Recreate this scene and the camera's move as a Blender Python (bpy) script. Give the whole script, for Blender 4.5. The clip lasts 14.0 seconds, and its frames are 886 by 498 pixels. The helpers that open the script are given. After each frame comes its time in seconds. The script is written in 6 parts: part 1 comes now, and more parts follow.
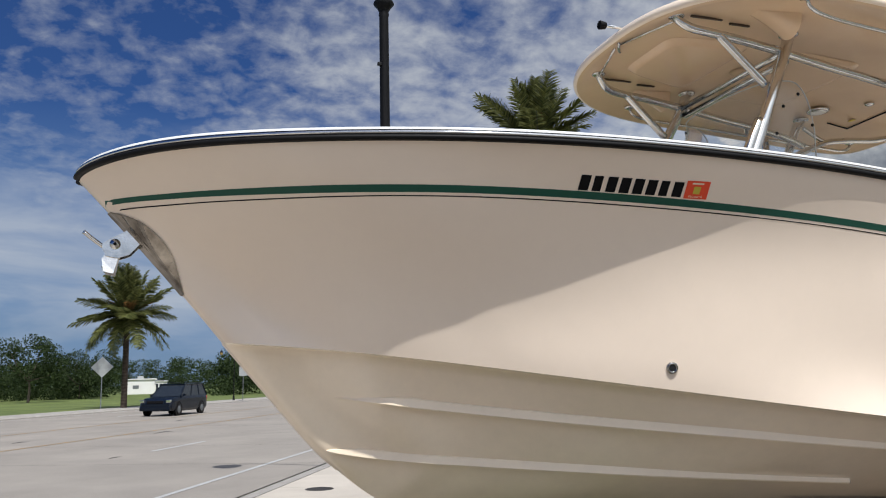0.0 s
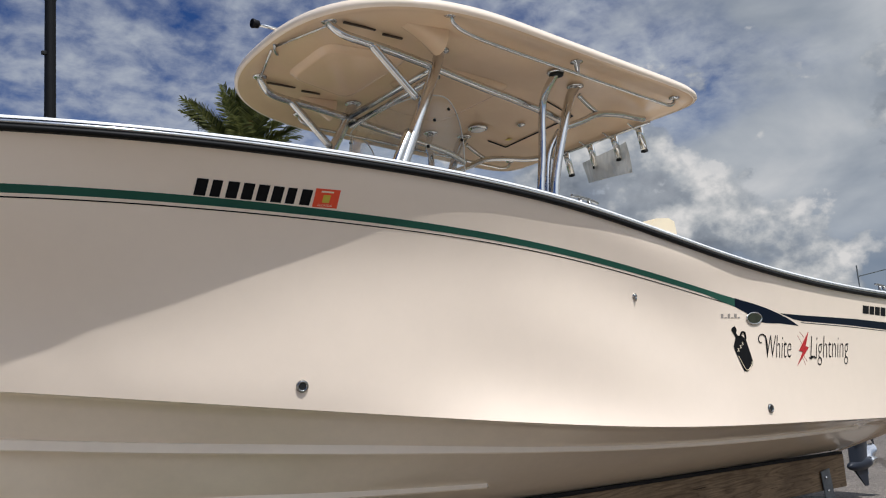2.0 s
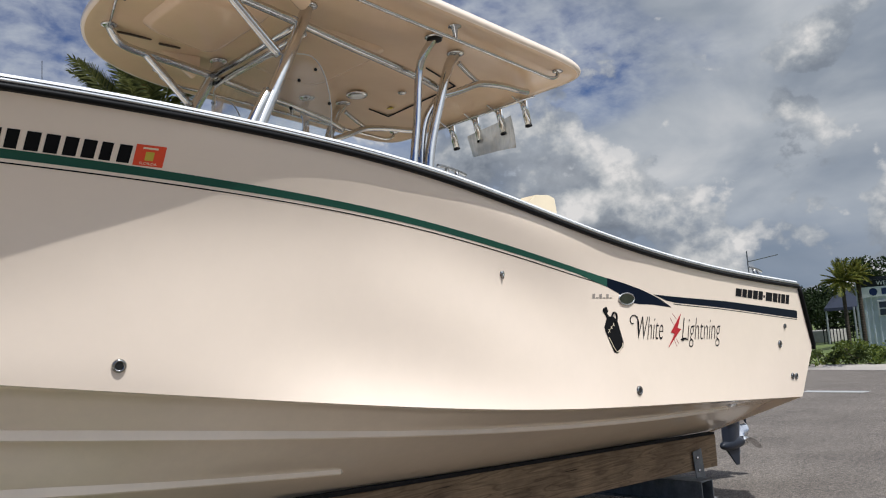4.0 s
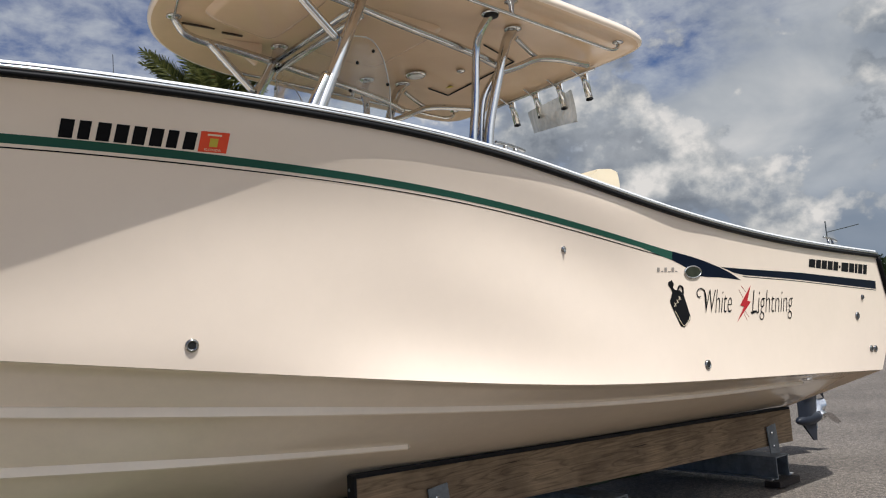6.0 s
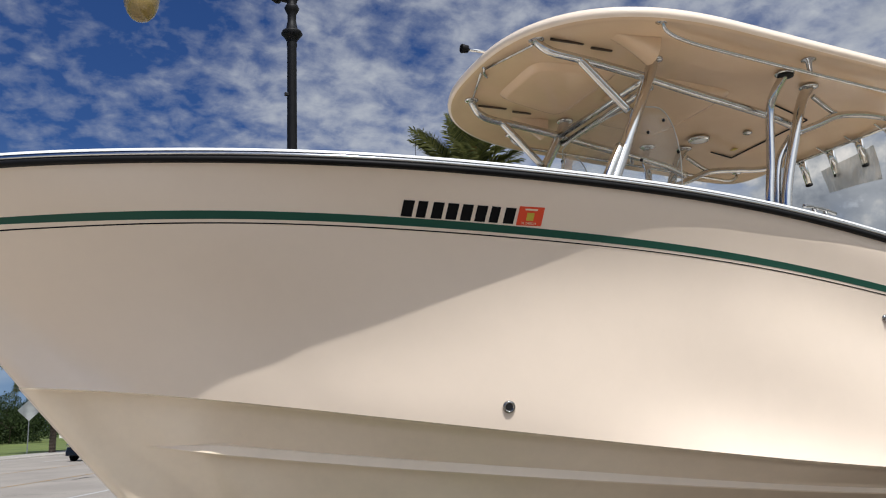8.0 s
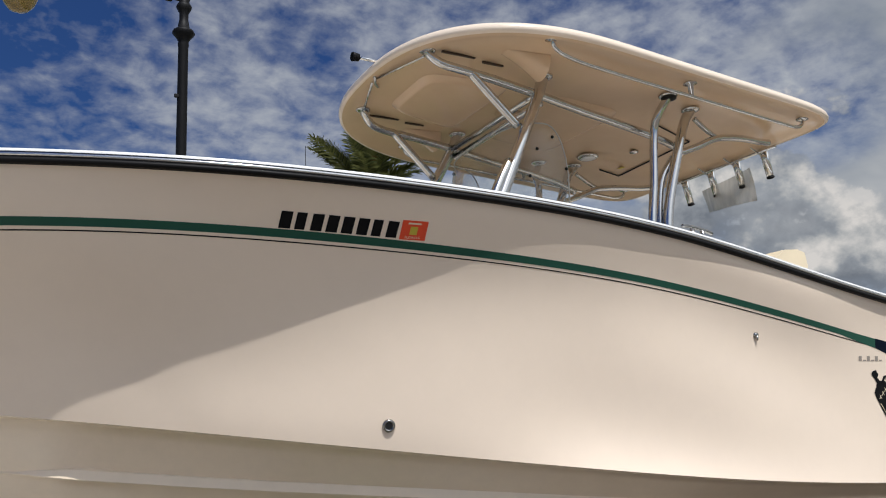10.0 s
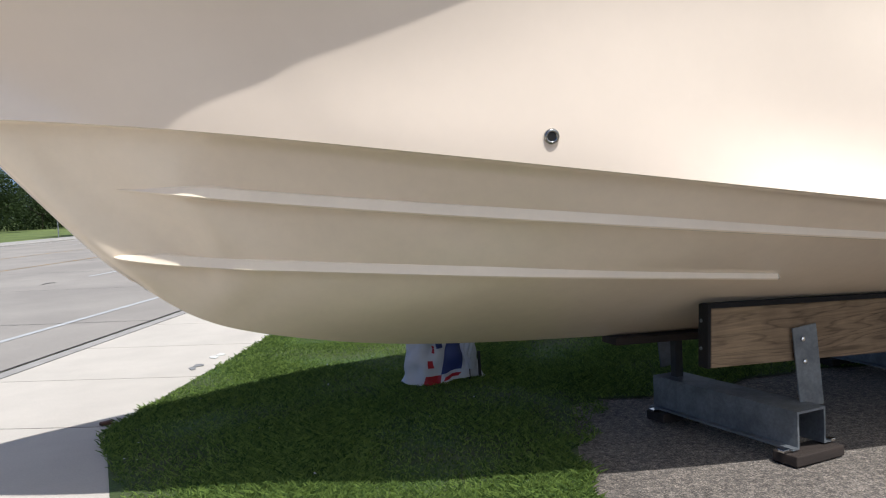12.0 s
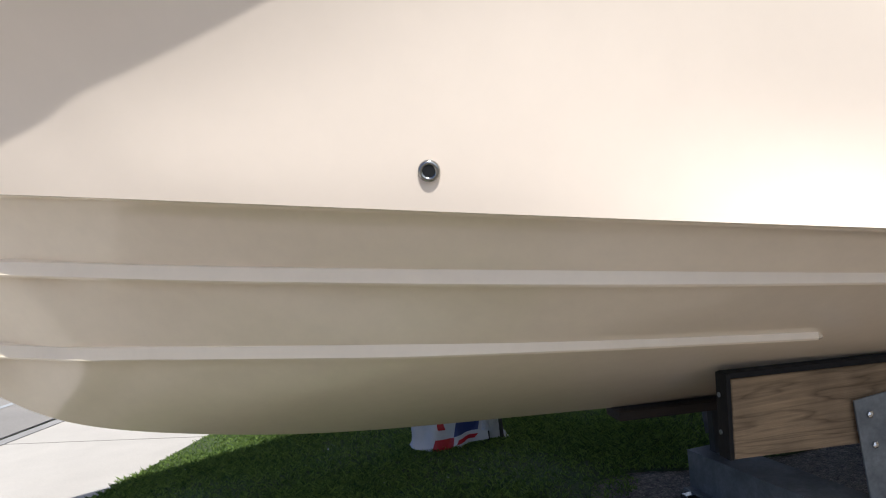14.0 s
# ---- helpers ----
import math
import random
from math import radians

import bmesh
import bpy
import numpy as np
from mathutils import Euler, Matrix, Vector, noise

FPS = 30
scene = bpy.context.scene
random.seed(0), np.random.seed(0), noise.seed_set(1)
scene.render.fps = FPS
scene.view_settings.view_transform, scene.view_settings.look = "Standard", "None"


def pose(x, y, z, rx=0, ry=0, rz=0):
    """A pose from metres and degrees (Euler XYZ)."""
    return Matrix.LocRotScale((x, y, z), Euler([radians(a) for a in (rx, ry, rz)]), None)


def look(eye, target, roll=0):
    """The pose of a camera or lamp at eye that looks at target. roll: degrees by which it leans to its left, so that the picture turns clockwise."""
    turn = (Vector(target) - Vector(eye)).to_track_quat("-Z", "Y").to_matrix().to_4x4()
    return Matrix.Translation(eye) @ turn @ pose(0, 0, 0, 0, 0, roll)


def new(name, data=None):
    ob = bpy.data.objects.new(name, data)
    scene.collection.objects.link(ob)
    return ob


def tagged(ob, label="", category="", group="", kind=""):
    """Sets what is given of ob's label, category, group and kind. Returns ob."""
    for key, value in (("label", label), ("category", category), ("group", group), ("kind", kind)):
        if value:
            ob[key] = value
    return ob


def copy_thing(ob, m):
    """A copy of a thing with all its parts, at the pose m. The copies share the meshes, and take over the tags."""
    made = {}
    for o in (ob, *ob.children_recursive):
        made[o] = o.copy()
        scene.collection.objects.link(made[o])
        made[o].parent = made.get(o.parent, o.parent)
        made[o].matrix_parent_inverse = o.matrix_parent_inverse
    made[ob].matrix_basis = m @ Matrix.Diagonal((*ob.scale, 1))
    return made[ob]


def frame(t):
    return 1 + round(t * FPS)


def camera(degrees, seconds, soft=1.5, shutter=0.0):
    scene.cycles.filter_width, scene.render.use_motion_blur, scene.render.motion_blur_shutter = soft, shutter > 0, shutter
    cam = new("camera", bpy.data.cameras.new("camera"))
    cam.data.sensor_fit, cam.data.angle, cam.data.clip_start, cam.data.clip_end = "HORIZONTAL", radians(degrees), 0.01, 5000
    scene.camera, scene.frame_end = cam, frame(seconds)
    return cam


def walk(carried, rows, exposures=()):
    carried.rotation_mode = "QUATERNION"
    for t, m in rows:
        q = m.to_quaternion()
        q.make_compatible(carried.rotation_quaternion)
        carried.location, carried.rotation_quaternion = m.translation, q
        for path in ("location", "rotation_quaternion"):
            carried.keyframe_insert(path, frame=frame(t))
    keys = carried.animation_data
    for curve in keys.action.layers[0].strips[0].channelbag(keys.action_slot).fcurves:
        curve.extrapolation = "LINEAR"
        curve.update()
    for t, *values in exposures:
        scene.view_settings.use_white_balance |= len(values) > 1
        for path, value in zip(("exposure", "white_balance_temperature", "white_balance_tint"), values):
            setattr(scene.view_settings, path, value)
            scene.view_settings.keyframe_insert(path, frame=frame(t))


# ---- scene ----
cam = camera(57.9, 14.0, 1.1)
PATH = [
    (0, (0.202, -0.39, 1.468), (0.81, 1.488, 1.789), -1.3),
    (0.5, (0.355, -0.432, 1.477), (1.178, 1.358, 1.819), -2.5),
    (1, (0.505, -0.455, 1.484), (1.534, 1.226, 1.823), -3.2),
    (1.5, (0.625, -0.461, 1.475), (1.765, 1.151, 1.793), -3.9),
    (2, (0.703, -0.346, 1.485), (1.913, 1.214, 1.802), -4.4),
    (2.5, (0.745, -0.27, 1.491), (2.09, 1.177, 1.804), -4.5),
    (3, (0.843, -0.264, 1.483), (2.252, 1.124, 1.773), -4.5),
    (3.2, (0.913, -0.274, 1.485), (2.322, 1.118, 1.764), -4.2),
    (5.3, (1.147, -0.323, 1.459), (2.48, 1.153, 1.675), -4.6),
    (5.5, (1.136, -0.333, 1.464), (2.463, 1.149, 1.675), -4.6),
    (6, (1.103, -0.341, 1.463), (2.358, 1.202, 1.671), -4.7),
    (6.5, (1.049, -0.344, 1.46), (2.133, 1.323, 1.676), -4.3),
    (7, (0.962, -0.352, 1.468), (1.825, 1.432, 1.738), -4.0),
    (7.2, (0.918, -0.35, 1.462), (1.702, 1.463, 1.775), -3.7),
    (9.3, (0.785, -0.289, 1.51), (1.493, 1.524, 1.967), -1.9),
    (9.5, (0.807, -0.288, 1.508), (1.609, 1.486, 1.965), -2.4),
    (10, (0.924, -0.283, 1.511), (1.868, 1.431, 1.927), -2.8),
    (10.5, (1.049, -0.272, 1.488), (2.075, 1.423, 1.76), -2.3),
    (11, (1.057, -0.154, 1.367), (1.889, 1.664, 1.427), -1.6),
    (11.5, (1.007, 0.089, 1.339), (1.672, 1.974, 1.275), -2.8),
    (11.8, (0.934, 0.225, 1.333), (1.629, 2.097, 1.229), -2.7),
    (12, (1.035, 0.338, 1.295), (1.704, 2.219, 1.172), -2.8),
    (12.5, (1.165, 0.587, 1.319), (1.736, 2.496, 1.148), -3.5),
    (13, (1.307, 0.833, 1.354), (1.915, 2.732, 1.189), -7.1),
    (13.5, (1.605, 0.856, 1.354), (2.183, 2.767, 1.222), -8.5),
    (14, (1.984, 0.901, 1.37), (2.366, 2.863, 1.3), -5.9),
]
walk(cam, [(t, look(eye, target, roll)) for t, eye, target, roll in PATH],
     [(0.0, 0.57, 6400, 11), (1.0, 0.44, 6250, 11), (2.0, 0.46, 6200, 11), (3.2, 0.53, 6200, 11), (5.3, 0.53, 6300, 11), (7.2, 0.60, 6450, 11), (9.3, 0.57, 6400, 11),
      (10.5, 0.27, 6400, 11), (11.0, 0.45, 6200, 11), (11.5, 0.67, 6200, 11), (12.0, 0.86, 6200, 11), (13.0, 1.00, 6150, 11), (14.0, 0.90, 6150, 11)])

# ---- world, sun ----
SUN = Vector((-0.03, -0.592, 1.0)).normalized()
sun_data = bpy.data.lights.new("sun", "SUN")
sun_data.energy, sun_data.angle, sun_data.color = 2.97, radians(0.35), (1.0, 0.99, 0.965)
sun = new("sun", sun_data)
sun.matrix_world = look((0, 0, 40), Vector((0, 0, 40)) - SUN)

world = bpy.data.worlds.new("sky")
scene.world = world
world.use_nodes = True


def node(tree, kind, ins=None, **props):
    n = tree.nodes.new(kind)
    for k, v in props.items():
        setattr(n, k, v)
    for k, v in (ins or {}).items():
        if isinstance(v, bpy.types.NodeSocket):
            tree.links.new(v, n.inputs[k])
        else:
            n.inputs[k].default_value = v
    return n


def maths(tree, op, a, b=0.0, clamp=False):
    return node(tree, "ShaderNodeMath", {0: a, 1: b}, operation=op, use_clamp=clamp).outputs[0]


def ramp(tree, fac, stops, interp="LINEAR"):
    n = node(tree, "ShaderNodeValToRGB", {0: fac})
    n.color_ramp.interpolation = interp
    for i, (p, c) in enumerate(stops):
        e = n.color_ramp.elements[i] if i < 2 else n.color_ramp.elements.new(p)
        e.position = p
        e.color = (*c, 1) if len(c) == 3 else c
    return n.outputs[0]


def blend(tree, fac, a, b, mode="MIX"):
    n = node(tree, "ShaderNodeMix", data_type="RGBA", blend_type=mode)
    for sock, v in ((n.inputs[0], fac), (n.inputs[6], a), (n.inputs[7], b)):
        if isinstance(v, bpy.types.NodeSocket):
            tree.links.new(v, sock)
        else:
            sock.default_value = v if isinstance(v, (int, float)) else (*v, 1)
    return n.outputs[2]


def build_sky():
    t = world.node_tree
    t.nodes.clear()

    def fog(vec, scale, detail, rough, warp=0.0):
        return node(t, "ShaderNodeTexNoise", {"Vector": vec, "Scale": scale, "Detail": detail, "Roughness": rough, "Distortion": warp}).outputs[0]

    def moved(vec, by, op="ADD"):
        return node(t, "ShaderNodeVectorMath", {0: vec, 1: by}, operation=op).outputs[0]

    sky = node(t, "ShaderNodeTexSky", sky_type="NISHITA", sun_disc=False, sun_elevation=math.asin(SUN.z),
               sun_rotation=math.atan2(SUN.x, SUN.y), air_density=1.3, dust_density=0.4, ozone_density=4.0)
    co = node(t, "ShaderNodeTexCoord").outputs["Generated"]
    xyz = node(t, "ShaderNodeSeparateXYZ", {0: co})
    east, up = xyz.outputs[0], maths(t, "MAXIMUM", xyz.outputs[2], 0.0)
    div = maths(t, "ADD", up, 0.30)
    flat = node(t, "ShaderNodeCombineXYZ", {0: maths(t, "DIVIDE", east, div), 1: maths(t, "DIVIDE", xyz.outputs[1], div)}).outputs[0]
    wisp = fog(flat, 1.7, 4.0, 0.55, 0.6)
    # high field of small puffs with blue gaps, thinning out towards the bow side
    field = fog(moved(flat, (3.1, 1.7, 0.0)), 3.4, 3.0, 0.5, 0.3)
    puff = fog(flat, 15.0, 7.0, 0.56, 0.25)
    cell = fog(moved(flat, (0.0, 5.0, 0.0)), 30.0, 4.0, 0.55, 0.0)
    small = maths(t, "ADD", maths(t, "MULTIPLY", field, 0.85), maths(t, "ADD", maths(t, "MULTIPLY", puff, 1.0), maths(t, "MULTIPLY", cell, 0.40)))
    small = maths(t, "ADD", small, maths(t, "ADD", maths(t, "MULTIPLY", maths(t, "MINIMUM", east, 0.45), 0.60), 0.055))
    # unseen extra cloud is added behind, on the sun's side, as white fill
    small = maths(t, "ADD", small, maths(t, "MULTIPLY", maths(t, "MAXIMUM", maths(t, "MULTIPLY", xyz.outputs[1], -1.0), 0.0), 0.55))
    small = ramp(t, maths(t, "MULTIPLY", small, 0.5), [(0.54, (0, 0, 0)), (0.63, (0.20, 0.20, 0.20)), (0.76, (0.62, 0.62, 0.62)), (0.90, (1, 1, 1))])
    small = maths(t, "MULTIPLY", small, ramp(t, up, [(0.09, (0, 0, 0)), (0.24, (1, 1, 1))]))
    # thin streaks low over the bow side
    streak = fog(moved(co, (2.2, 2.2, 9.0), "MULTIPLY"), 1.6, 5.0, 0.55, 0.4)
    streak = maths(t, "MULTIPLY", ramp(t, streak, [(0.42, (0, 0, 0)), (0.68, (0.75, 0.75, 0.75))]),
                   ramp(t, up, [(0.02, (0.4, 0.4, 0.4)), (0.10, (1, 1, 1)), (0.22, (0.7, 0.7, 0.7)), (0.34, (0, 0, 0))]))
    deep = blend(t, 1.0, sky.outputs[0], SKY_TINT, "MULTIPLY")
    # cloud and haze are brightened on the sun's side of the sky, as added fill
    toward = node(t, "ShaderNodeVectorMath", {0: co, 1: tuple(SUN)}, operation="DOT_PRODUCT").outputs["Value"]
    glow = maths(t, "ADD", 1.0, maths(t, "MULTIPLY", maths(t, "POWER", maths(t, "MAXIMUM", toward, 0.0), 2.0), FILL_GLOW))
    white = node(t, "ShaderNodeVectorMath", {0: (CLOUD * 1.03, CLOUD, CLOUD * 0.96), "Scale": glow}, operation="SCALE").outputs[0]
    col = blend(t, small, deep, blend(t, 1.0, (0.72, 0.78, 0.85), white, "MULTIPLY"))
    # haze towards the horizon, behind the lower clouds
    haze = ramp(t, up, [(0.0, (0.9, 0.9, 0.9)), (0.16, (0.55, 0.55, 0.55)), (0.32, (0, 0, 0))])
    col = blend(t, maths(t, "MULTIPLY", haze, maths(t, "ADD", 0.45, wisp), True), col, (CLOUD * 0.27, CLOUD * 0.42, CLOUD * 0.66))
    col = blend(t, streak, col, blend(t, 1.0, (0.72, 0.80, 0.90), white, "MULTIPLY"))
    # soft grey deck towards the stern side, with brighter and darker folds
    deck = fog(moved(co, (1.0, 1.0, 2.0), "MULTIPLY"), 2.6, 5.0, 0.5, 0.3)
    cover = maths(t, "ADD", deck, maths(t, "MULTIPLY", maths(t, "SUBTRACT", east, 0.66), 0.95))
    cover = ramp(t, cover, [(0.38, (0, 0, 0)), (0.60, (0.94, 0.94, 0.94))], "EASE")
    folds = fog(moved(moved(co, (1.0, 1.0, 1.7), "MULTIPLY"), (0.0, 0.4, 0.0)), 4.2, 6.0, 0.47, 0.3)
    deck_col = ramp(t, folds, [(0.34, (0.27, 0.33, 0.41)), (0.47, (0.40, 0.46, 0.54)), (0.60, (0.64, 0.69, 0.74)), (0.72, (0.88, 0.90, 0.91))])
    col = blend(t, maths(t, "MULTIPLY", cover, ramp(t, up, [(0.02, (0.75, 0.75, 0.75)), (0.20, (1, 1, 1))])), col, blend(t, 1.0, deck_col, white, "MULTIPLY"))
    # heaped clouds low over the stern side, with crisp bright tops and grey feet
    heap_co = moved(moved(co, (1.0, 1.0, 1.25), "MULTIPLY"), (0.35, 0.0, 0.1))
    heap = {"scale": 6.0, "detail": 10.0, "rough": 0.54, "warp": 0.0}
    here = fog(heap_co, **heap)
    above = fog(moved(heap_co, (SUN.x * 0.03, SUN.y * 0.02, 0.050)), **heap)
    lumps = fog(heap_co, 30.0, 6.0, 0.6, 0.2)
    low = ramp(t, up, [(0.02, (0.05, 0.05, 0.05)), (0.18, (0.10, 0.10, 0.10)), (0.30, (0.07, 0.07, 0.07)), (0.40, (0, 0, 0))])
    amount = maths(t, "ADD", maths(t, "ADD", here, low), maths(t, "MULTIPLY", maths(t, "SUBTRACT", maths(t, "MINIMUM", east, 0.95), 0.93), 0.62))
    amount = maths(t, "ADD", amount, maths(t, "MULTIPLY", maths(t, "SUBTRACT", lumps, 0.5), 0.045))
    bank = ramp(t, amount, [(0.495, (0, 0, 0)), (0.525, (0.65, 0.65, 0.65)), (0.575, (1, 1, 1))], "EASE")
    lit = maths(t, "ADD", maths(t, "MULTIPLY", maths(t, "SUBTRACT", here, above), 4.6), maths(t, "MULTIPLY", maths(t, "SUBTRACT", lumps, 0.5), 0.8))
    lit = maths(t, "ADD", lit, 0.43, True)
    bank_col = ramp(t, lit, [(0.10, (0.26, 0.30, 0.36)), (0.45, (0.43, 0.48, 0.54)), (0.72, (0.72, 0.75, 0.77)), (1.0, (1.06, 1.05, 1.03))])
    col = blend(t, bank, col, blend(t, 1.0, bank_col, white, "MULTIPLY"))
    bg = node(t, "ShaderNodeBackground", {0: col, 1: 0.1})
    return node(t, "ShaderNodeOutputWorld", {0: bg.outputs[0]})


CLOUD = 4.6
FILL_GLOW = 2.3
SKY_TINT = (0.125, 0.205, 0.37)
build_sky()

# ---- materials ----


def material(name, color, rough=0.5, metal=0.0, vary=0.0, scale=4.0, color2=None, bump=0.0, bump_scale=60.0, coat=0.0,
             fine=0.0, fine_scale=120.0, per_object=0.0, ior=1.45, spec=0.5, coords="Object", stretch=(1, 1, 1)):
    m = bpy.data.materials.new(name)
    m.use_nodes = True
    t = m.node_tree
    p = t.nodes["Principled BSDF"]
    p.inputs["Roughness"].default_value = rough
    p.inputs["Metallic"].default_value = metal
    p.inputs["Coat Weight"].default_value = coat
    p.inputs["Coat Roughness"].default_value = 0.06
    p.inputs["IOR"].default_value = ior
    p.inputs["Specular IOR Level"].default_value = spec
    co = node(t, "ShaderNodeTexCoord").outputs[coords]
    co = node(t, "ShaderNodeMapping", {"Vector": co, "Scale": stretch}).outputs[0]
    col = None
    if vary or color2:
        big = node(t, "ShaderNodeTexNoise", {"Vector": co, "Scale": scale, "Detail": 5.0, "Roughness": 0.6}).outputs[0]
        dark = color2 or tuple(c * (1 - vary) for c in color)
        col = ramp(t, big, [(0.36, dark), (0.64, color)])
    if fine:
        small = node(t, "ShaderNodeTexNoise", {"Vector": co, "Scale": fine_scale, "Detail": 3.0, "Roughness": 0.7}).outputs[0]
        shade = ramp(t, small, [(0.3, (1 - fine,) * 3), (0.7, (1 + fine * 0.4,) * 3)])
        col = blend(t, 1.0, col if col else color, shade, "MULTIPLY")
    if per_object:
        rnd = node(t, "ShaderNodeObjectInfo").outputs["Random"]
        shade = ramp(t, rnd, [(0.0, (1 - per_object,) * 3), (1.0, (1.0,) * 3)])
        col = blend(t, 1.0, col if col else color, shade, "MULTIPLY")
    if col:
        t.links.new(col, p.inputs["Base Color"])
    else:
        p.inputs["Base Color"].default_value = (*color, 1)
    if bump:
        nz = node(t, "ShaderNodeTexNoise", {"Vector": co, "Scale": bump_scale, "Detail": 4.0, "Roughness": 0.65}).outputs[0]
        b = node(t, "ShaderNodeBump", {"Height": nz, "Strength": bump, "Distance": 0.02}).outputs[0]
        t.links.new(b, p.inputs["Normal"])
    return m


def leaf_material(name, color, color2, trans=0.35):
    m = bpy.data.materials.new(name)
    m.use_nodes = True
    t = m.node_tree
    t.nodes.clear()
    rnd = node(t, "ShaderNodeNewGeometry").outputs["Random Per Island"]
    ob = node(t, "ShaderNodeObjectInfo").outputs["Random"]
    col = ramp(t, rnd, [(0.0, color2), (1.0, color)])
    col = blend(t, 1.0, col, ramp(t, ob, [(0.0, (0.75, 0.75, 0.75)), (1.0, (1.1, 1.1, 1.1))]), "MULTIPLY")
    d = node(t, "ShaderNodeBsdfPrincipled", {"Base Color": col, "Roughness": 0.7, "Specular IOR Level": 0.2})
    tr = node(t, "ShaderNodeBsdfTranslucent", {0: col})
    mix = node(t, "ShaderNodeMixShader", {0: trans, 1: d.outputs[0], 2: tr.outputs[0]})
    node(t, "ShaderNodeOutputMaterial", {0: mix.outputs[0]})
    return m


def clear_material(name, tint, body, rough=0.05, ior=1.5, gloss=1.0):
    """A thin clear sheet: a little body colour, and a glossy surface that strengthens at grazing angles."""
    m = bpy.data.materials.new(name)
    m.use_nodes = True
    t = m.node_tree
    t.nodes.clear()
    tr = node(t, "ShaderNodeBsdfTransparent", {0: (*tint, 1)})
    co = node(t, "ShaderNodeTexCoord").outputs["Object"]
    smear = node(t, "ShaderNodeTexNoise", {"Vector": node(t, "ShaderNodeMapping", {"Vector": co, "Scale": (9, 9, 1.6)}).outputs[0], "Scale": 1.4, "Detail": 4.0}).outputs[0]
    df = node(t, "ShaderNodeBsdfPrincipled", {"Base Color": (*tint, 1), "Roughness": 0.4})
    film = maths(t, "MULTIPLY", ramp(t, smear, [(0.35, (0.55, 0.55, 0.55)), (0.65, (1.3, 1.3, 1.3))]), body)
    mix = node(t, "ShaderNodeMixShader", {0: film, 1: tr.outputs[0], 2: df.outputs[0]})
    gl = node(t, "ShaderNodeBsdfGlossy", {0: (1, 1, 1, 1), "Roughness": rough})
    fr = maths(t, "MULTIPLY", node(t, "ShaderNodeFresnel", {"IOR": ior}).outputs[0], gloss, True)
    out = node(t, "ShaderNodeMixShader", {0: fr, 1: mix.outputs[0], 2: gl.outputs[0]})
    node(t, "ShaderNodeOutputMaterial", {0: out.outputs[0]})
    return m


GEL = material("cream gelcoat", (0.85, 0.712, 0.574), rough=0.20, spec=0.30, vary=0.03, scale=0.9, coat=0.12, fine=0.015, fine_scale=9, bump=0.004, bump_scale=5)
GEL_BOTTOM = material("cream bottom gelcoat", (0.90, 0.745, 0.56), rough=0.25, vary=0.05, scale=1.4, coat=0.8, fine=0.03, fine_scale=14, bump=0.006, bump_scale=6)
# tan tint puts the hardtop underside's shade and warm bounce into its colour
GEL_TOP_SHADE = material("hardtop gelcoat with shade tint", (0.70, 0.495, 0.315), rough=0.26, vary=0.07, scale=2.5, coat=0.45, bump=0.01, bump_scale=12)
GREEN = material("green stripe", (0.024, 0.090, 0.062), rough=0.3, spec=0.15, vary=0.08, scale=3)
NAVY = material("navy stripe", (0.004, 0.008, 0.019), rough=0.3, spec=0.06, vary=0.1, scale=4)
BLACK = material("black decal", (0.007, 0.007, 0.008), spec=0.12, rough=0.5, vary=0.2, scale=30)
RUBBER = material("black rub rail", (0.008, 0.0075, 0.008), spec=0.15, rough=0.5, vary=0.25, scale=8, bump=0.02, bump_scale=40)
STEEL = material("polished stainless steel", (0.64, 0.63, 0.61), rough=0.13, metal=1.0, vary=0.08, scale=14)
BRIGHT = material("bright cast stainless steel", (0.78, 0.77, 0.75), rough=0.20, metal=1.0, vary=0.2, scale=18, bump=0.01, bump_scale=30)
# brown base and dark blotches imitate reflections on the polished plate
STEM_STEEL = material("stem plate with painted reflections", (0.42, 0.38, 0.33), rough=0.04, metal=1.0, color2=(0.11, 0.095, 0.08), scale=7, bump=0.02, bump_scale=9)
CHROME = material("mirror stainless steel", (0.78, 0.77, 0.75), rough=0.06, metal=1.0)
FITTING = material("dark-toned stainless steel", (0.40, 0.39, 0.37), rough=0.16, metal=1.0, vary=0.25, scale=40)
DECK = material("cream non-skid", (0.50, 0.44, 0.35), rough=0.7, vary=0.08, scale=3, bump=0.2, bump_scale=90)
WHITE = material("white gelcoat", (0.82, 0.82, 0.80), rough=0.25, coat=0.3, vary=0.04, scale=3)
RED = material("red decal", (0.45, 0.012, 0.02), rough=0.35)
ORANGE = material("orange red sticker", (0.80, 0.075, 0.025), rough=0.45, vary=0.06, scale=30)
YELLOW = material("yellow print", (0.55, 0.42, 0.05), rough=0.5)
GREY_INK = material("grey decal", (0.30, 0.26, 0.22), rough=0.4)
DARK = material("dark hollow", (0.006, 0.006, 0.006), rough=0.8)
CLEAR = clear_material("clear acrylic", (0.90, 0.91, 0.89), 0.025, 0.04, 1.5, 0.8)
VINYL = clear_material("clouded vinyl sheet", (0.62, 0.62, 0.60), 0.62, 0.25)
CUSHION = material("cream vinyl cushion", (0.80, 0.68, 0.48), rough=0.5, vary=0.05, bump=0.05, bump_scale=90)
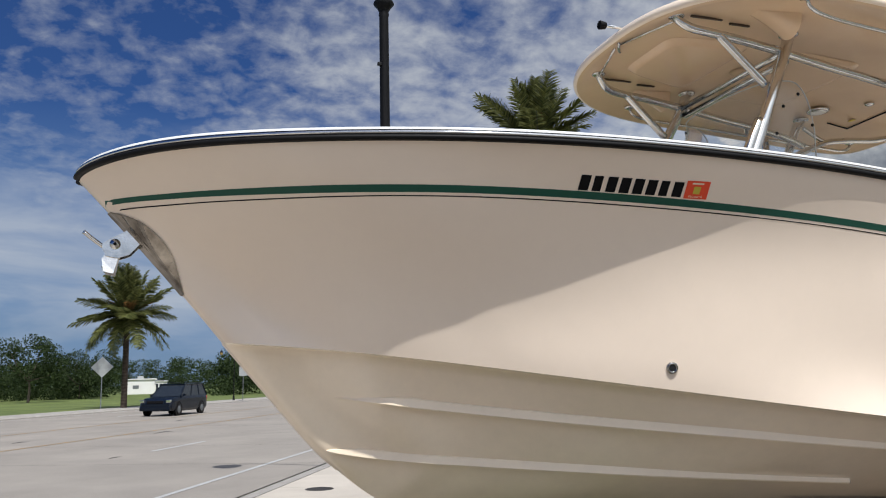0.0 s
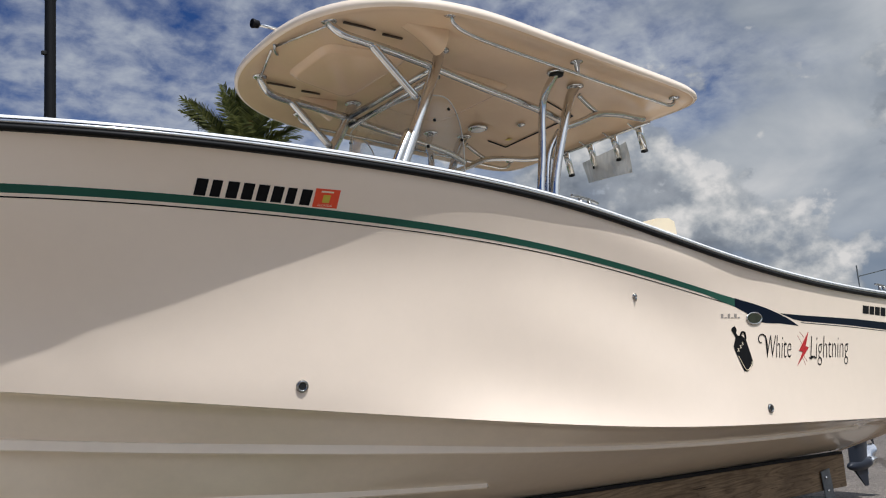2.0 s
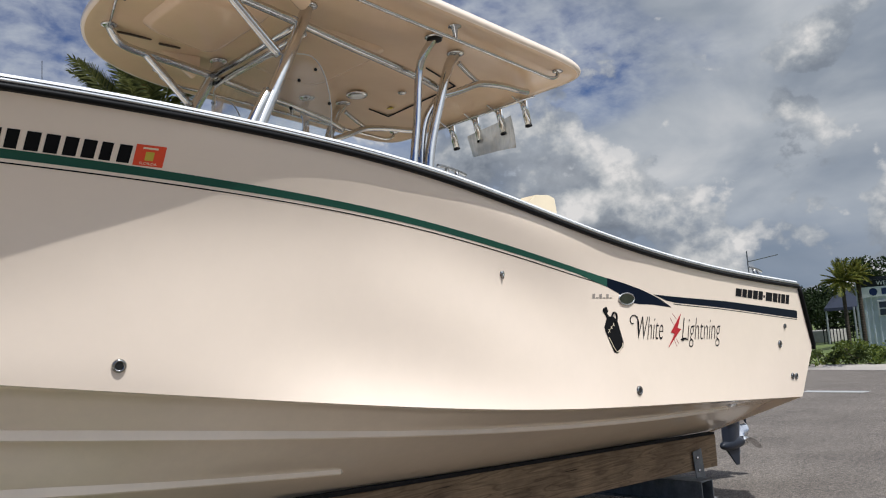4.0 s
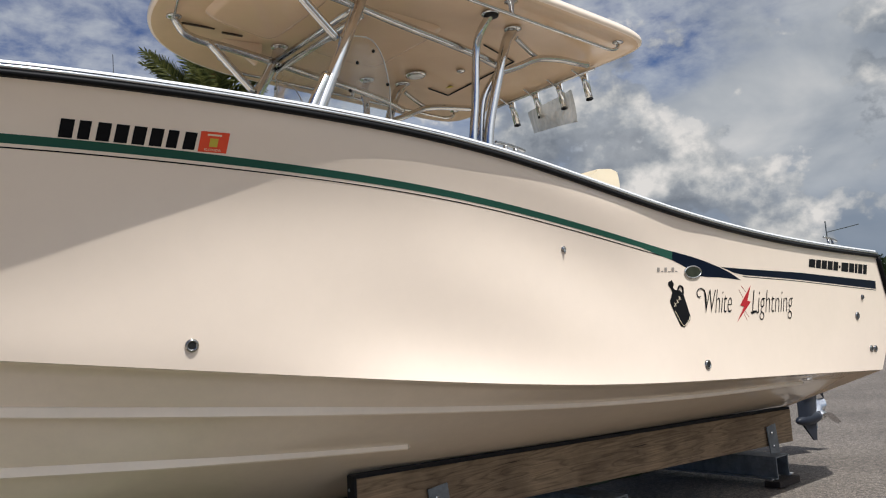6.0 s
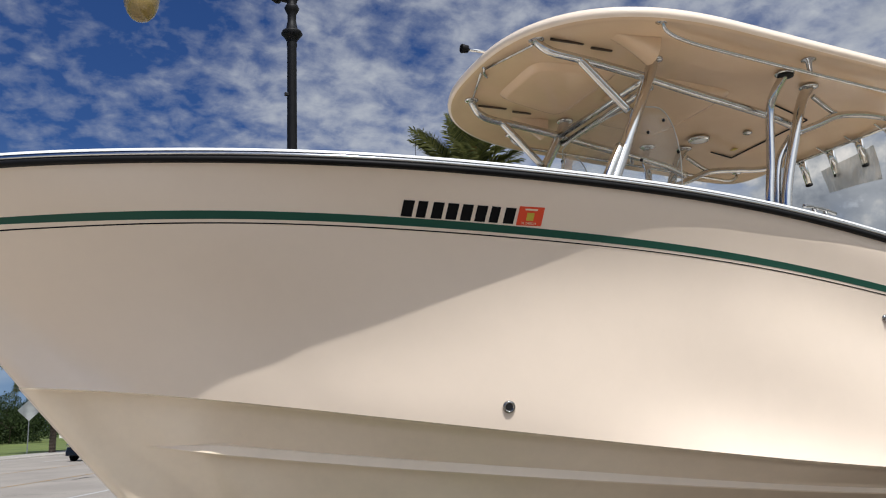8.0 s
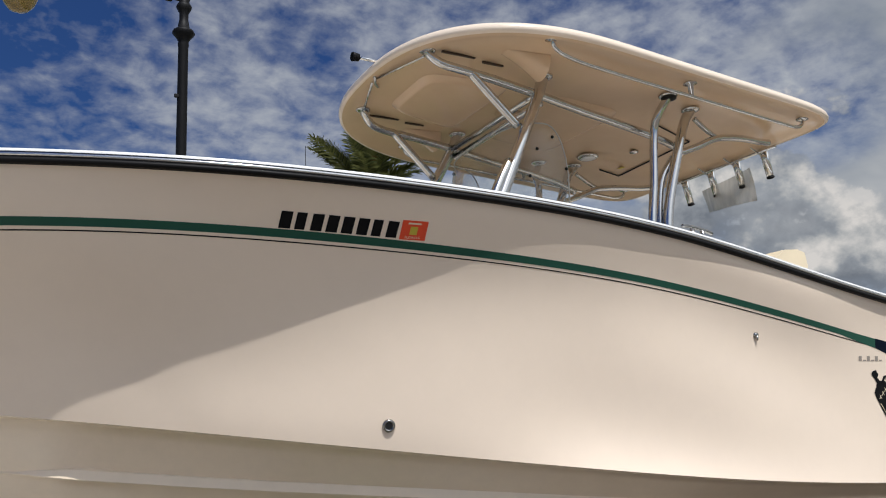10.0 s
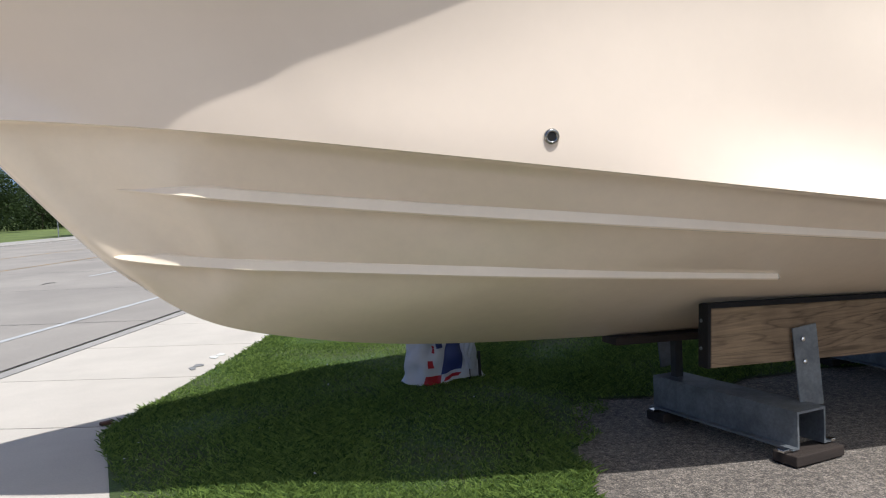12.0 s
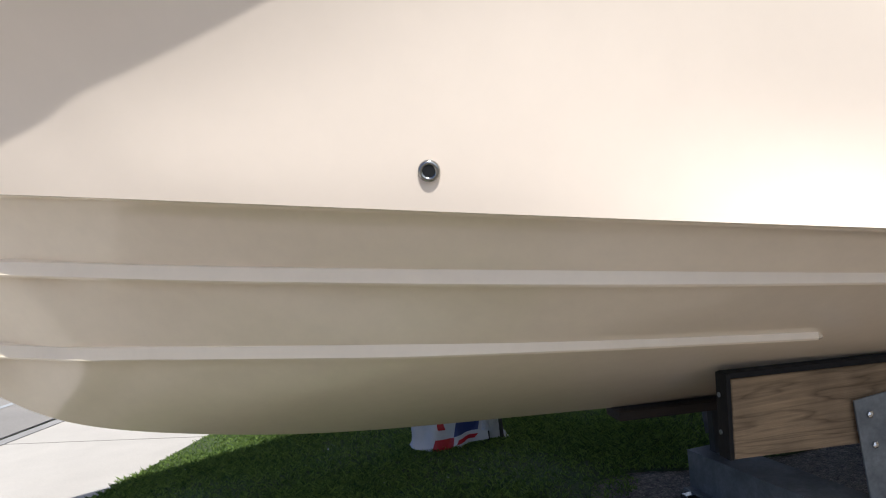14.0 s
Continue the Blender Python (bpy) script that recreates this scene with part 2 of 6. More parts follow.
def timber_material(name, light, dark):
    m = bpy.data.materials.new(name)
    m.use_nodes = True
    t = m.node_tree
    p = t.nodes["Principled BSDF"]
    p.inputs["Roughness"].default_value = 0.82
    p.inputs["Specular IOR Level"].default_value = 0.25
    co = node(t, "ShaderNodeTexCoord").outputs["Object"]
    long_co = node(t, "ShaderNodeMapping", {"Vector": co, "Scale": (0.55, 5.0, 5.0)}).outputs[0]
    sway = node(t, "ShaderNodeTexNoise", {"Vector": long_co, "Scale": 1.5, "Detail": 3.0, "Roughness": 0.5}).outputs[0]
    # growth rings: the height bent by the sway, repeated
    height = node(t, "ShaderNodeSeparateXYZ", {0: long_co}).outputs[2]
    ring = maths(t, "FRACT", maths(t, "ADD", maths(t, "MULTIPLY", height, 3.2), maths(t, "MULTIPLY", sway, 11.0)))
    ring = ramp(t, ring, [(0.0, (0.62, 0.62, 0.62)), (0.12, (0.92, 0.92, 0.92)), (0.75, (1.08, 1.08, 1.08)), (1.0, (0.62, 0.62, 0.62))])
    patch = node(t, "ShaderNodeTexNoise", {"Vector": co, "Scale": 2.3, "Detail": 5.0, "Roughness": 0.6}).outputs[0]
    base = ramp(t, patch, [(0.34, dark), (0.66, light)])
    hair = node(t, "ShaderNodeTexNoise", {"Vector": node(t, "ShaderNodeMapping", {"Vector": co, "Scale": (3.0, 90.0, 90.0)}).outputs[0], "Scale": 1.0, "Detail": 4.0, "Roughness": 0.65}).outputs[0]
    fibre = ramp(t, hair, [(0.32, (0.70, 0.70, 0.70)), (0.60, (1.08, 1.08, 1.08))])
    check = node(t, "ShaderNodeTexNoise", {"Vector": node(t, "ShaderNodeMapping", {"Vector": co, "Scale": (1.3, 30.0, 26.0)}).outputs[0], "Scale": 1.0, "Detail": 3.0}).outputs[0]
    split = ramp(t, check, [(0.285, (0.22, 0.22, 0.22)), (0.315, (1, 1, 1))])
    col = blend(t, 1.0, blend(t, 1.0, blend(t, 1.0, base, ring, "MULTIPLY"), fibre, "MULTIPLY"), split, "MULTIPLY")
    t.links.new(col, p.inputs["Base Color"])
    rough = maths(t, "ADD", maths(t, "MULTIPLY", hair, 0.6), maths(t, "MULTIPLY", node(t, "ShaderNodeSeparateColor", {0: split}).outputs[0], 0.8))
    t.links.new(node(t, "ShaderNodeBump", {"Height": rough, "Strength": 0.35, "Distance": 0.01}).outputs[0], p.inputs["Normal"])
    return m


WOOD = timber_material("weathered timber", (0.290, 0.200, 0.118), (0.165, 0.112, 0.068))
WOOD_DARK = material("dark brown timber", (0.035, 0.024, 0.018), rough=0.85, vary=0.4, scale=6, bump=0.2, stretch=(0.5, 5, 5))
CARPET = material("black bunk carpet", (0.010, 0.009, 0.009), rough=0.95, vary=0.3, scale=30, bump=0.3, bump_scale=200)
GALV = material("galvanised steel", (0.20, 0.213, 0.222), rough=0.5, metal=0.35, color2=(0.13, 0.14, 0.148), scale=9, fine=0.2, fine_scale=60, bump=0.03)
IRON_DARK = material("dark weathered steel", (0.035, 0.036, 0.037), rough=0.6, metal=0.3, vary=0.4, scale=14, bump=0.05)
ENGINE = material("dark grey engine paint", (0.018, 0.022, 0.032), rough=0.38, spec=0.25, vary=0.2, scale=9)

# ---- helpers for meshes ----


DRAWN = [Matrix.Identity(4)]


def mesh(name, verts, faces, mat, smooth=False):
    me = bpy.data.meshes.new(name)
    verts = [DRAWN[0] @ Vector(v) for v in verts] if DRAWN[0] != Matrix.Identity(4) else verts
    me.from_pydata([tuple(v) for v in verts], [], [tuple(f) for f in faces])
    me.materials.append(mat)
    if smooth:
        me.shade_smooth()
    me.update()
    return me


def put(name, me, parent=None, label=""):
    ob = new(name, me)
    if parent:
        ob.parent = parent
        ob.matrix_parent_inverse = parent.matrix_world.inverted() if parent.type == "EMPTY" else parent.matrix_basis.inverted()
    return tagged(ob, label)


def thing(name, at, label, category, group="", kind=""):
    ob = new(name)
    ob.empty_display_size = 0.1
    ob.matrix_world = pose(*at)
    return tagged(ob, label, category, group, kind)


class Geo:
    """Vertices and faces of one mesh under construction."""

    def __init__(self):
        self.v, self.f = [], []

    def add(self, verts, faces):
        n = len(self.v)
        self.v += [tuple(p) for p in verts]
        self.f += [tuple(i + n for i in f) for f in faces]
        return self

    def box(self, lo, hi, m=None, bevel=0.0):
        bm = bmesh.new()
        bmesh.ops.create_cube(bm, size=1.0)
        s = [b - a for a, b in zip(lo, hi)]
        for v in bm.verts:
            v.co = Vector([a + (c + 0.5) * d for a, c, d in zip(lo, v.co, s)])
        if bevel:
            bmesh.ops.bevel(bm, geom=bm.edges[:], offset=bevel, segments=2, affect="EDGES", profile=0.5)
        bm.verts.index_update()
        self.add([(m @ v.co) if m else v.co.copy() for v in bm.verts], [[v.index for v in f.verts] for f in bm.faces])
        bm.free()
        return self

    def tube(self, path, r, n=10, caps=True, r2=None):
        """A round tube along a list of points; r may taper to r2."""
        path = [Vector(p) for p in path]
        side = None
        rings = []
        for i, p in enumerate(path):
            d = (path[min(i + 1, len(path) - 1)] - path[max(i - 1, 0)]).normalized()
            if side is None:
                side = d.orthogonal().normalized()
            side = (side - d * side.dot(d)).normalized()
            up = d.cross(side)
            rr = r if r2 is None else r + (r2 - r) * i / (len(path) - 1)
            rings.append([p + rr * (math.cos(a) * side + math.sin(a) * up) for a in (2 * math.pi * k / n for k in range(n))])
        v = [q for ring in rings for q in ring]
        f = [(i * n + k, i * n + (k + 1) % n, (i + 1) * n + (k + 1) % n, (i + 1) * n + k) for i in range(len(path) - 1) for k in range(n)]
        if caps:
            f += [tuple(range(n))[::-1], tuple(range((len(path) - 1) * n, len(path) * n))]
        return self.add(v, f)

    def spin(self, profile, at, axis=(0, 0, 1), n=20):
        """A turned body: profile rows of radius and height along the axis."""
        q = Vector((0, 0, 1)).rotation_difference(Vector(axis))
        v = [Vector(at) + q @ Vector((r * math.cos(2 * math.pi * k / n), r * math.sin(2 * math.pi * k / n), h)) for r, h in profile for k in range(n)]
        f = [(i * n + k, i * n + (k + 1) % n, (i + 1) * n + (k + 1) % n, (i + 1) * n + k) for i in range(len(profile) - 1) for k in range(n)]
        f += [tuple(range(n))[::-1], tuple(range((len(profile) - 1) * n, len(profile) * n))]
        return self.add(v, f)

    def grid(self, rows, flip=False):
        n = len(rows[0])
        f = [(i * n + k, i * n + k + 1, (i + 1) * n + k + 1, (i + 1) * n + k) for i in range(len(rows) - 1) for k in range(n - 1)]
        return self.add([p for r in rows for p in r], [q[::-1] for q in f] if flip else f)

    def prism(self, outline, lo, hi):
        """An upright prism over an outline of x, y."""
        n = len(outline)
        v = [(x, y, lo) for x, y in outline] + [(x, y, hi) for x, y in outline]
        return self.add(v, [tuple(range(n))[::-1], tuple(range(n, 2 * n))] + [(i, (i + 1) % n, n + (i + 1) % n, n + i) for i in range(n)])

    def made(self, name, mat, parent=None, label="", smooth=False):
        return put(name, mesh(name, self.v, self.f, mat, smooth), parent, label)


def curve_through(points, steps=8):
    """A smooth line through the points (Catmull-Rom)."""
    p = [Vector(q) for q in points]
    p = [2 * p[0] - p[1], *p, 2 * p[-1] - p[-2]]
    out = []
    for i in range(1, len(p) - 2):
        for k in range(steps):
            t = k / steps
            out.append(0.5 * (2 * p[i] + (p[i + 1] - p[i - 1]) * t + (2 * p[i - 1] - 5 * p[i] + 4 * p[i + 1] - p[i + 2]) * t * t
                              + (3 * p[i] - p[i - 1] - 3 * p[i + 1] + p[i + 2]) * t ** 3))
    return out + [p[-2]]


def spline(values):
    """A natural cubic spline over equal steps of 0..1."""
    n = len(values)
    a = np.eye(n) * 4
    b = np.zeros(n)
    a[0, 0] = a[-1, -1] = 1
    for i in range(1, n - 1):
        a[i, i - 1] = a[i, i + 1] = 1
        b[i] = 6 * (values[i + 1] - 2 * values[i] + values[i - 1])
    m = np.linalg.solve(a, b)

    def at(u):
        s = min(max(u, 0.0), 1.0) * (n - 1)
        i = min(int(s), n - 2)
        t = s - i
        return m[i] * (1 - t) ** 3 / 6 + m[i + 1] * t ** 3 / 6 + (values[i] - m[i] / 6) * (1 - t) + (values[i + 1] - m[i + 1] / 6) * t
    return at


def line_of(x0, widths, heights, x1=8.0):
    """One line of the hull: x, half breadth and height over u = 0 (stem) .. 1 (transom)."""
    w, z = spline(widths), spline(heights)
    return lambda u: (x0 + (x1 - x0) * u ** 1.5, w(u), z(u))


# ---- the boat's lines ----
YC = 3.93
SHEER = line_of(-0.325, [0.04, 0.50, 0.995, 1.300, 1.411, 1.45, 1.455, 1.42, 1.40], [2.498, 2.537, 2.493, 2.456, 2.413, 2.302, 2.067, 1.893, 1.789])
STRIPE = line_of(-0.22, [0.025, 0.42, 0.944, 1.198, 1.315, 1.387, 1.413, 1.395, 1.38], [2.386, 2.366, 2.314, 2.283, 2.22, 2.091, 1.851, 1.668, 1.581])
CHINE = line_of(0.346, [0.016, 0.541, 0.915, 1.217, 1.374, 1.387, 1.331], [1.68, 1.614, 1.476, 1.294, 1.115, 0.997, 0.875])
UPPER = line_of(0.543, [0.013, 0.529, 0.861, 1.061, 1.13, 1.125, 1.084], [1.471, 1.364, 1.244, 1.114, 0.98, 0.882, 0.824])
LOWER = line_of(0.838, [0.013, 0.478, 0.705, 0.778, 0.786, 0.79, 0.781], [1.129, 1.065, 0.987, 0.893, 0.795, 0.73, 0.67])
KEEL_X = spline([0.94, 1.10, 1.295, 1.62, 2.18, 3.1, 4.25, 5.5, 6.7, 8.0])
KEEL_Z = spline([1.035, 0.910, 0.812, 0.724, 0.628, 0.556, 0.515, 0.475, 0.435, 0.39])


def ease(t):
    t = min(1.0, max(0.0, t))
    return t * t * (3 - 2 * t)


def tucked(line, amount):
    """The line drawn in towards the keel by an amount that depends on u."""
    def at(u):
        x, w, z = line(u)
        return x, max(w - amount(u), 0.3 * w), z
    return at


# the boat lies a little askew: its centre line draws towards the near side at the bow
BOW = 0.29


def askew(x):
    return BOW * (1 - ease((x - 0.4) / 2.6))


def across(s, x, w):
    """The y of a half breadth w, on the port side (s < 0) or mirrored in the centre line."""
    return YC - w if s < 0 else YC + w - 2 * askew(x)


def centre(x):
    return YC - askew(x)


def drawn_over(line, fade, aft=0.0, hold=0.0):
    """The line led over to the askew stem, and aft a little, within the first stretch of its length."""
    def at(u):
        x, w, z = line(u)
        e = 1 - ease((u - hold) / (fade - hold))
        d = BOW * e
        k = 1 - d / (YC - w + 0.39)
        return 0.2 + (x + aft * e - 0.2) * k, w + d, 1.468 + (z - 1.468) * k
    return at


SHEER, STRIPE, CHINE = drawn_over(SHEER, 0.32, 0.0, 0.04), drawn_over(STRIPE, 0.30, 0.0, 0.02), drawn_over(CHINE, 0.18, 0.046)
UPPER, LOWER = drawn_over(UPPER, 0.15, 0.015), drawn_over(LOWER, 0.145, 0.014)
UPPER = tucked(UPPER, lambda u: 0.060 * ease((u - 0.175) / 0.06) * (1 - ease((u - 0.33) / 0.14)))
LOWER = tucked(LOWER, lambda u: 0.045 * ease((u - 0.165) / 0.05) * (1 - ease((u - 0.26) / 0.10)))
HOLLOW = spline([0.06, 0.066, 0.047, -0.003, -0.037, 0.0])


def through3(a, b, c, s, t):
    """The parabola that is a at 0, b at s and c at 1."""
    k = ((b - a) / s - (c - a)) / (s - 1)
    return a + (c - a - k) * t + k * t * t


# fairing of the topside: rows follow the length, columns the height
FAIR = ((0.3975, -0.5261, 0.2107, -1.1174, 0.5365), (0.3468, 0.8189, -1.14, -1.5145, 0.3816), (0.6603, -0.7462, -0.4437, 0.1073, -0.6633), (0.4891, -0.4201, -0.1867, 1.3672, -2.4606),
        (0.4283, -0.2638, -0.4791, -0.3054, -0.1982), (0.2103, -0.1666, 1.3201, -2.2795, 0.1588), (0.2172, 0.2748, -1.3536, 0.2167, 0.294),
        (0.0945, -0.1269, 0.3659, 0.1249, -0.8938), (0.1303, 0.1539, -1.3486, 1.0854, -0.0371))


def fairing(u, v):
    """A few millimetres by which the topside stands out between chine and sheer."""
    a = math.acos(min(1.0, max(-1.0, (u - 0.08) / 0.36 - 1)))
    k = ease((u - 0.08) / 0.1) * (1 - ease((u - 0.6) / 0.2)) * v * (1 - v)
    return k * sum(math.cos(i * a) * sum(c * v ** j for j, c in enumerate(row)) for i, row in enumerate(FAIR)) if k else 0.0


def topside(u, v):
    """A point of the port topside, v = 0 at the chine and 1 at the sheer: x, half breadth, height."""
    c, m, s = CHINE(u), STRIPE(u), SHEER(u)
    k = min(max((m[2] - c[2]) / (s[2] - c[2]), 0.5), 0.92)
    x, w, z = (through3(c[i], m[i], s[i], k, v) for i in range(3))
    # hollow flare towards the bow
    q = HOLLOW((x - 0.3) / 3.0) * min(1.0, u / 0.12) ** 1.5
    w -= 5 * q * v * (k - v) * (1 - v) / k ** 2
    w += fairing(u, v)
    if u > 0.9:
        z0 = 1 - abs(v - 0.45) / (0.45 if v < 0.45 else 0.55)
        x += 0.27 * z0 * ((u - 0.9) / 0.1) ** 2
    return x, max(w, 0.0), z


SOME_U = [k / 400 for k in range(401)]
STRIPE_X = [STRIPE(u)[0] for u in SOME_U]


def u_at(x):
    """The section at which the stripe line has this x."""
    return float(np.interp(x, STRIPE_X, SOME_U))


def on_side(x, z, proud=0.003):
    """The world point of the port topside at a given x and height, a little proud of it."""
    q, v = max(u_at(x), 0.001) ** 1.5, 0.7
    for _ in range(16):
        p = topside(q ** (2 / 3), v)
        a, r = topside((q + 1e-5) ** (2 / 3), v), topside(q ** (2 / 3), v + 1e-4)
        j = np.array([[(a[0] - p[0]) / 1e-5, (r[0] - p[0]) / 1e-4], [(a[2] - p[2]) / 1e-5, (r[2] - p[2]) / 1e-4]])
        d = np.linalg.solve(j, [x - p[0], z - p[2]])
        q, v = min(max(q + d[0], 1e-6), 0.9995), min(max(v + d[1], -0.05), 1.05)
    p = topside(q ** (2 / 3), v)
    return Vector((p[0], YC - p[1] - proud, p[2]))


def sheer_edge(u):
    return topside(u, 1.0)


boat = thing("boat", (4.0, YC, 0.5), "cream fibreglass hardtop boat with green stripe, resting on timber bunks", "boat")


def us(n, a=0.0, b=1.0):
    return [a + (b - a) * i / (n - 1) for i in range(n)]


def bottom_row(u):
    """Points of the bottom on the section u, from the chine down to the keel."""
    c, a, b, k = CHINE(u), UPPER(u), LOWER(u), (KEEL_X(u), 0.0, KEEL_Z(u))
    # a narrow chine flat, then the bottom panels down to the keel
    k = (k[0], askew(k[0]), k[2])
    flat = min(0.075, (c[1] - askew(c[0])) * 0.4)

    def inset(p, by):
        half = p[1] - askew(p[0])
        return p[0], askew(p[0]) + max(half - by, 0.3 * half), p[2] + 0.004
    a, b = inset(a, 0.055), inset(b, 0.05)
    pts = [c, (c[0], c[1] - flat, c[2] - 0.008)]
    ctrl = [Vector(pts[1]), Vector(a), Vector(b), Vector(k)]
    return pts + [tuple(p) for p in curve_through(ctrl, 5)[1:]]


def build_hull():
    n = 180
    g = Geo()
    for s in (-1, 1):
        rows = []
        for u in us(n):
            rows.append([(p[0], across(s, p[0], p[1]), p[2]) for p in (topside(u, v) for v in us(34))])
        g.grid(rows, flip=s > 0)
    hull = g.made("hull", GEL, boat, smooth=True)
    g = Geo()
    for s in (-1, 1):
        g.grid([[(p[0], across(s, p[0], p[1]), p[2]) for p in bottom_row(u)] for u in us(n)], flip=s < 0)
    bottom = g.made("hull_bottom", GEL_BOTTOM, boat, "cream hull bottom below the chine", smooth=True)
    # stem face and transom
    g = Geo()
    for pts in ([topside(0, v) for v in us(12)][::-1], bottom_row(0)):
        g.grid([[(p[0], across(-1, p[0], p[1]), p[2]), (p[0] - 0.006, centre(p[0]), p[2]), (p[0], across(1, p[0], p[1]), p[2])] for p in pts], flip=True)
    g.made("stem", GEL, boat, smooth=True)
    g = Geo()
    edge = [topside(1, v) for v in us(12)]
    g.grid([[(p[0], YC + s * p[1], p[2]) for s in us(5, -1, 1)] for p in edge])
    c, k = CHINE(1), (8.0, 0, KEEL_Z(1))
    g.add([(c[0], YC - c[1], c[2]), (c[0], YC + c[1], c[2]), (k[0], YC, k[2])], [(0, 1, 2)])
    g.made("transom", GEL, boat, smooth=False)
    return hull, bottom


hull, hull_bottom = build_hull()


def strip(line, a, b, outline, name, mat, parent, n=90, label="", smooth=True, both=True, ends=True):
    """A profile swept along a line of the hull; outline rows of (outward, up) offsets."""
    g = Geo()
    for s in (-1, 1) if both else (-1,):
        rows = []
        for u in us(n, a, b):
            p, q = line(max(u - 0.002, 0)), line(min(u + 0.002, 1))
            d = Vector((q[0] - p[0], q[1] - p[1])).normalized()
            out = Vector((-d.y, d.x))
            x, w, z = line(u)
            rows.append([(x + out.x * o, across(s, x, w + out.y * o), z + h) for o, h in outline(u)])
        g.grid(rows, flip=s < 0)
        if ends:
            k = len(rows[0])
            g.add(rows[0], [tuple(range(k))])
            g.add(rows[-1], [tuple(range(k))[::-1]])
    return g.made(name, mat, parent, label, smooth)


def half_beam(u):
    return SHEER(u)[1] - askew(SHEER(u)[0])


def arc(cx, cz, r, a0, a1, n=6):
    return [(cx + r * math.cos(radians(a)), cz + r * math.sin(radians(a))) for a in us(n, a0, a1)]


# the rub rail: black rubber below, stainless strip above it, white deck edge
strip(sheer_edge, 0, 1, lambda u: [(-0.01, -0.004), *arc(0.0145, 0.008, 0.0115, -100, 70), (0.002, 0.021), (0.000, 0.050), (-0.01, 0.050)], "rub_rail", RUBBER, boat, 220, "black rubber rub rail along the sheer")
strip(sheer_edge, 0, 1, lambda u: [(-0.01, 0.021), *arc(0.008, 0.031, 0.0095, -90, 90), (-0.01, 0.041)], "rub_rail_strip", STEEL, boat, 220, "stainless steel rub rail insert")
strip(sheer_edge, 0, 1, lambda u: [(0.002, 0.046), (0.003, 0.053), (-0.005, 0.059), (-min(0.30, 0.8 * half_beam(u)), 0.075), (-min(0.32, 0.85 * half_beam(u)), 0.05), (-min(0.32, 0.85 * half_beam(u)), 0.04 - 0.29 * min(1, max(0, (u - 0.08) / 0.1)))],
      "gunwale", WHITE, boat, 220, "white gunwale cap")
g = Geo()
rows = [[(x, centre(x) + k * max(w - askew(x) - 0.28, 0.0), z - 0.2) for k in us(5, -1, 1)] for x, w, z in (sheer_edge(u) for u in us(40, 0.12, 1.0))]
g.grid(rows).made("deck", DECK, boat, "cream non-skid deck")
for s in (-1, 1):
    path = [(topside(1, v)[0] + 0.012, YC + s * (topside(1, v)[1] + 0.004), topside(1, v)[2]) for v in us(12, 0.42, 1.0)]
    Geo().tube(path, 0.024, 8).made("transom_rail", RUBBER, boat, "black rubber edge down the transom", smooth=True)


def strake(line, a, b, drop, name):
    def prof(u):
        k = min(1.0, 0.03 + max(0.0, (u - a) / 0.075) ** 0.92, (b - u) / 0.004 + 0.25)
        o = -0.016 - 0.034 * (1 - k)
        return [(o - 0.010 - 0.020 * k, (drop + 0.010) * k + 0.004), (o - 0.003 - 0.001 * k, drop * k), (o, 0.002), (o - 0.006, -0.005), (o - 0.055, -0.007)]
    return strip(line, a, b, prof, name, GEL_BOTTOM, hull_bottom, 120, smooth=False)


strake(UPPER, 0.128, 0.93, 0.040, "strake")
strake(LOWER, 0.03, 0.535, 0.038, "strake")


def stripe_z(x):
    return STRIPE(u_at(x))[2]


# stripes on the topside, both following the stripe line
def band(name, x0, x1, top, bottom, mat, n=90, label=""):
    for s in (-1, 1):
        rows = []
        for x in us(n, x0, x1):
            z = stripe_z(x)
            pts = [on_side(x, z + top(x) + (bottom(x) - top(x)) * k, 0.0012 + 0.007 * max(0.0, 0.35 - x) ** 1.5) for k in us(3)]
            rows.append([(p.x, across(s, p.x, YC - p.y), p.z) for p in pts])
        Geo().grid(rows, flip=s > 0).made(name, mat, hull, label)


def along(points):
    """Heights over x, given relative to the stripe line."""
    xs, zs = [p[0] for p in points], [p[1] for p in points]
    return lambda x: float(np.interp(x, xs, zs)) - stripe_z(x)


band("stripe", -0.170, 4.9, lambda x: 0.0, lambda x: -0.020 - 0.010 * ease((x + 0.17) / 1.2), GREEN, 110, "dark green stripe")
band("stripe", 4.9, 5.2, lambda x: 0.0, lambda x: -0.030 - 0.022 * (x - 4.9) / 0.3, GREEN, 12, "dark green stripe")
fore_top = along([(5.2, 1.839), (5.4, 1.804), (5.55, 1.772), (5.67, 1.741), (5.80, 1.703), (5.93, 1.652)])
fore_foot = along([(5.2, 1.785), (5.30, 1.752), (5.40, 1.712), (5.47, 1.685), (5.55, 1.676), (5.70, 1.671), (5.93, 1.650)])
band("stripe", 5.2, 5.93, fore_top, fore_foot, NAVY, 60, "navy end of the stripe")
aft_top = along([(5.70, 1.738), (5.98, 1.721), (6.56, 1.693), (6.75, 1.683), (7.97, 1.597)])
aft_foot = along([(5.70, 1.738), (5.80, 1.714), (5.86, 1.697), (5.98, 1.681), (6.56, 1.645), (6.75, 1.631), (7.97, 1.533)])
band("stripe", 5.70, 7.97, aft_top, aft_foot, NAVY, 120, "navy stripe")
band("pinstripe", 5.96, 7.97, lambda x: aft_foot(x) - 0.008, lambda x: aft_foot(x) - 0.013, BLACK, 60)
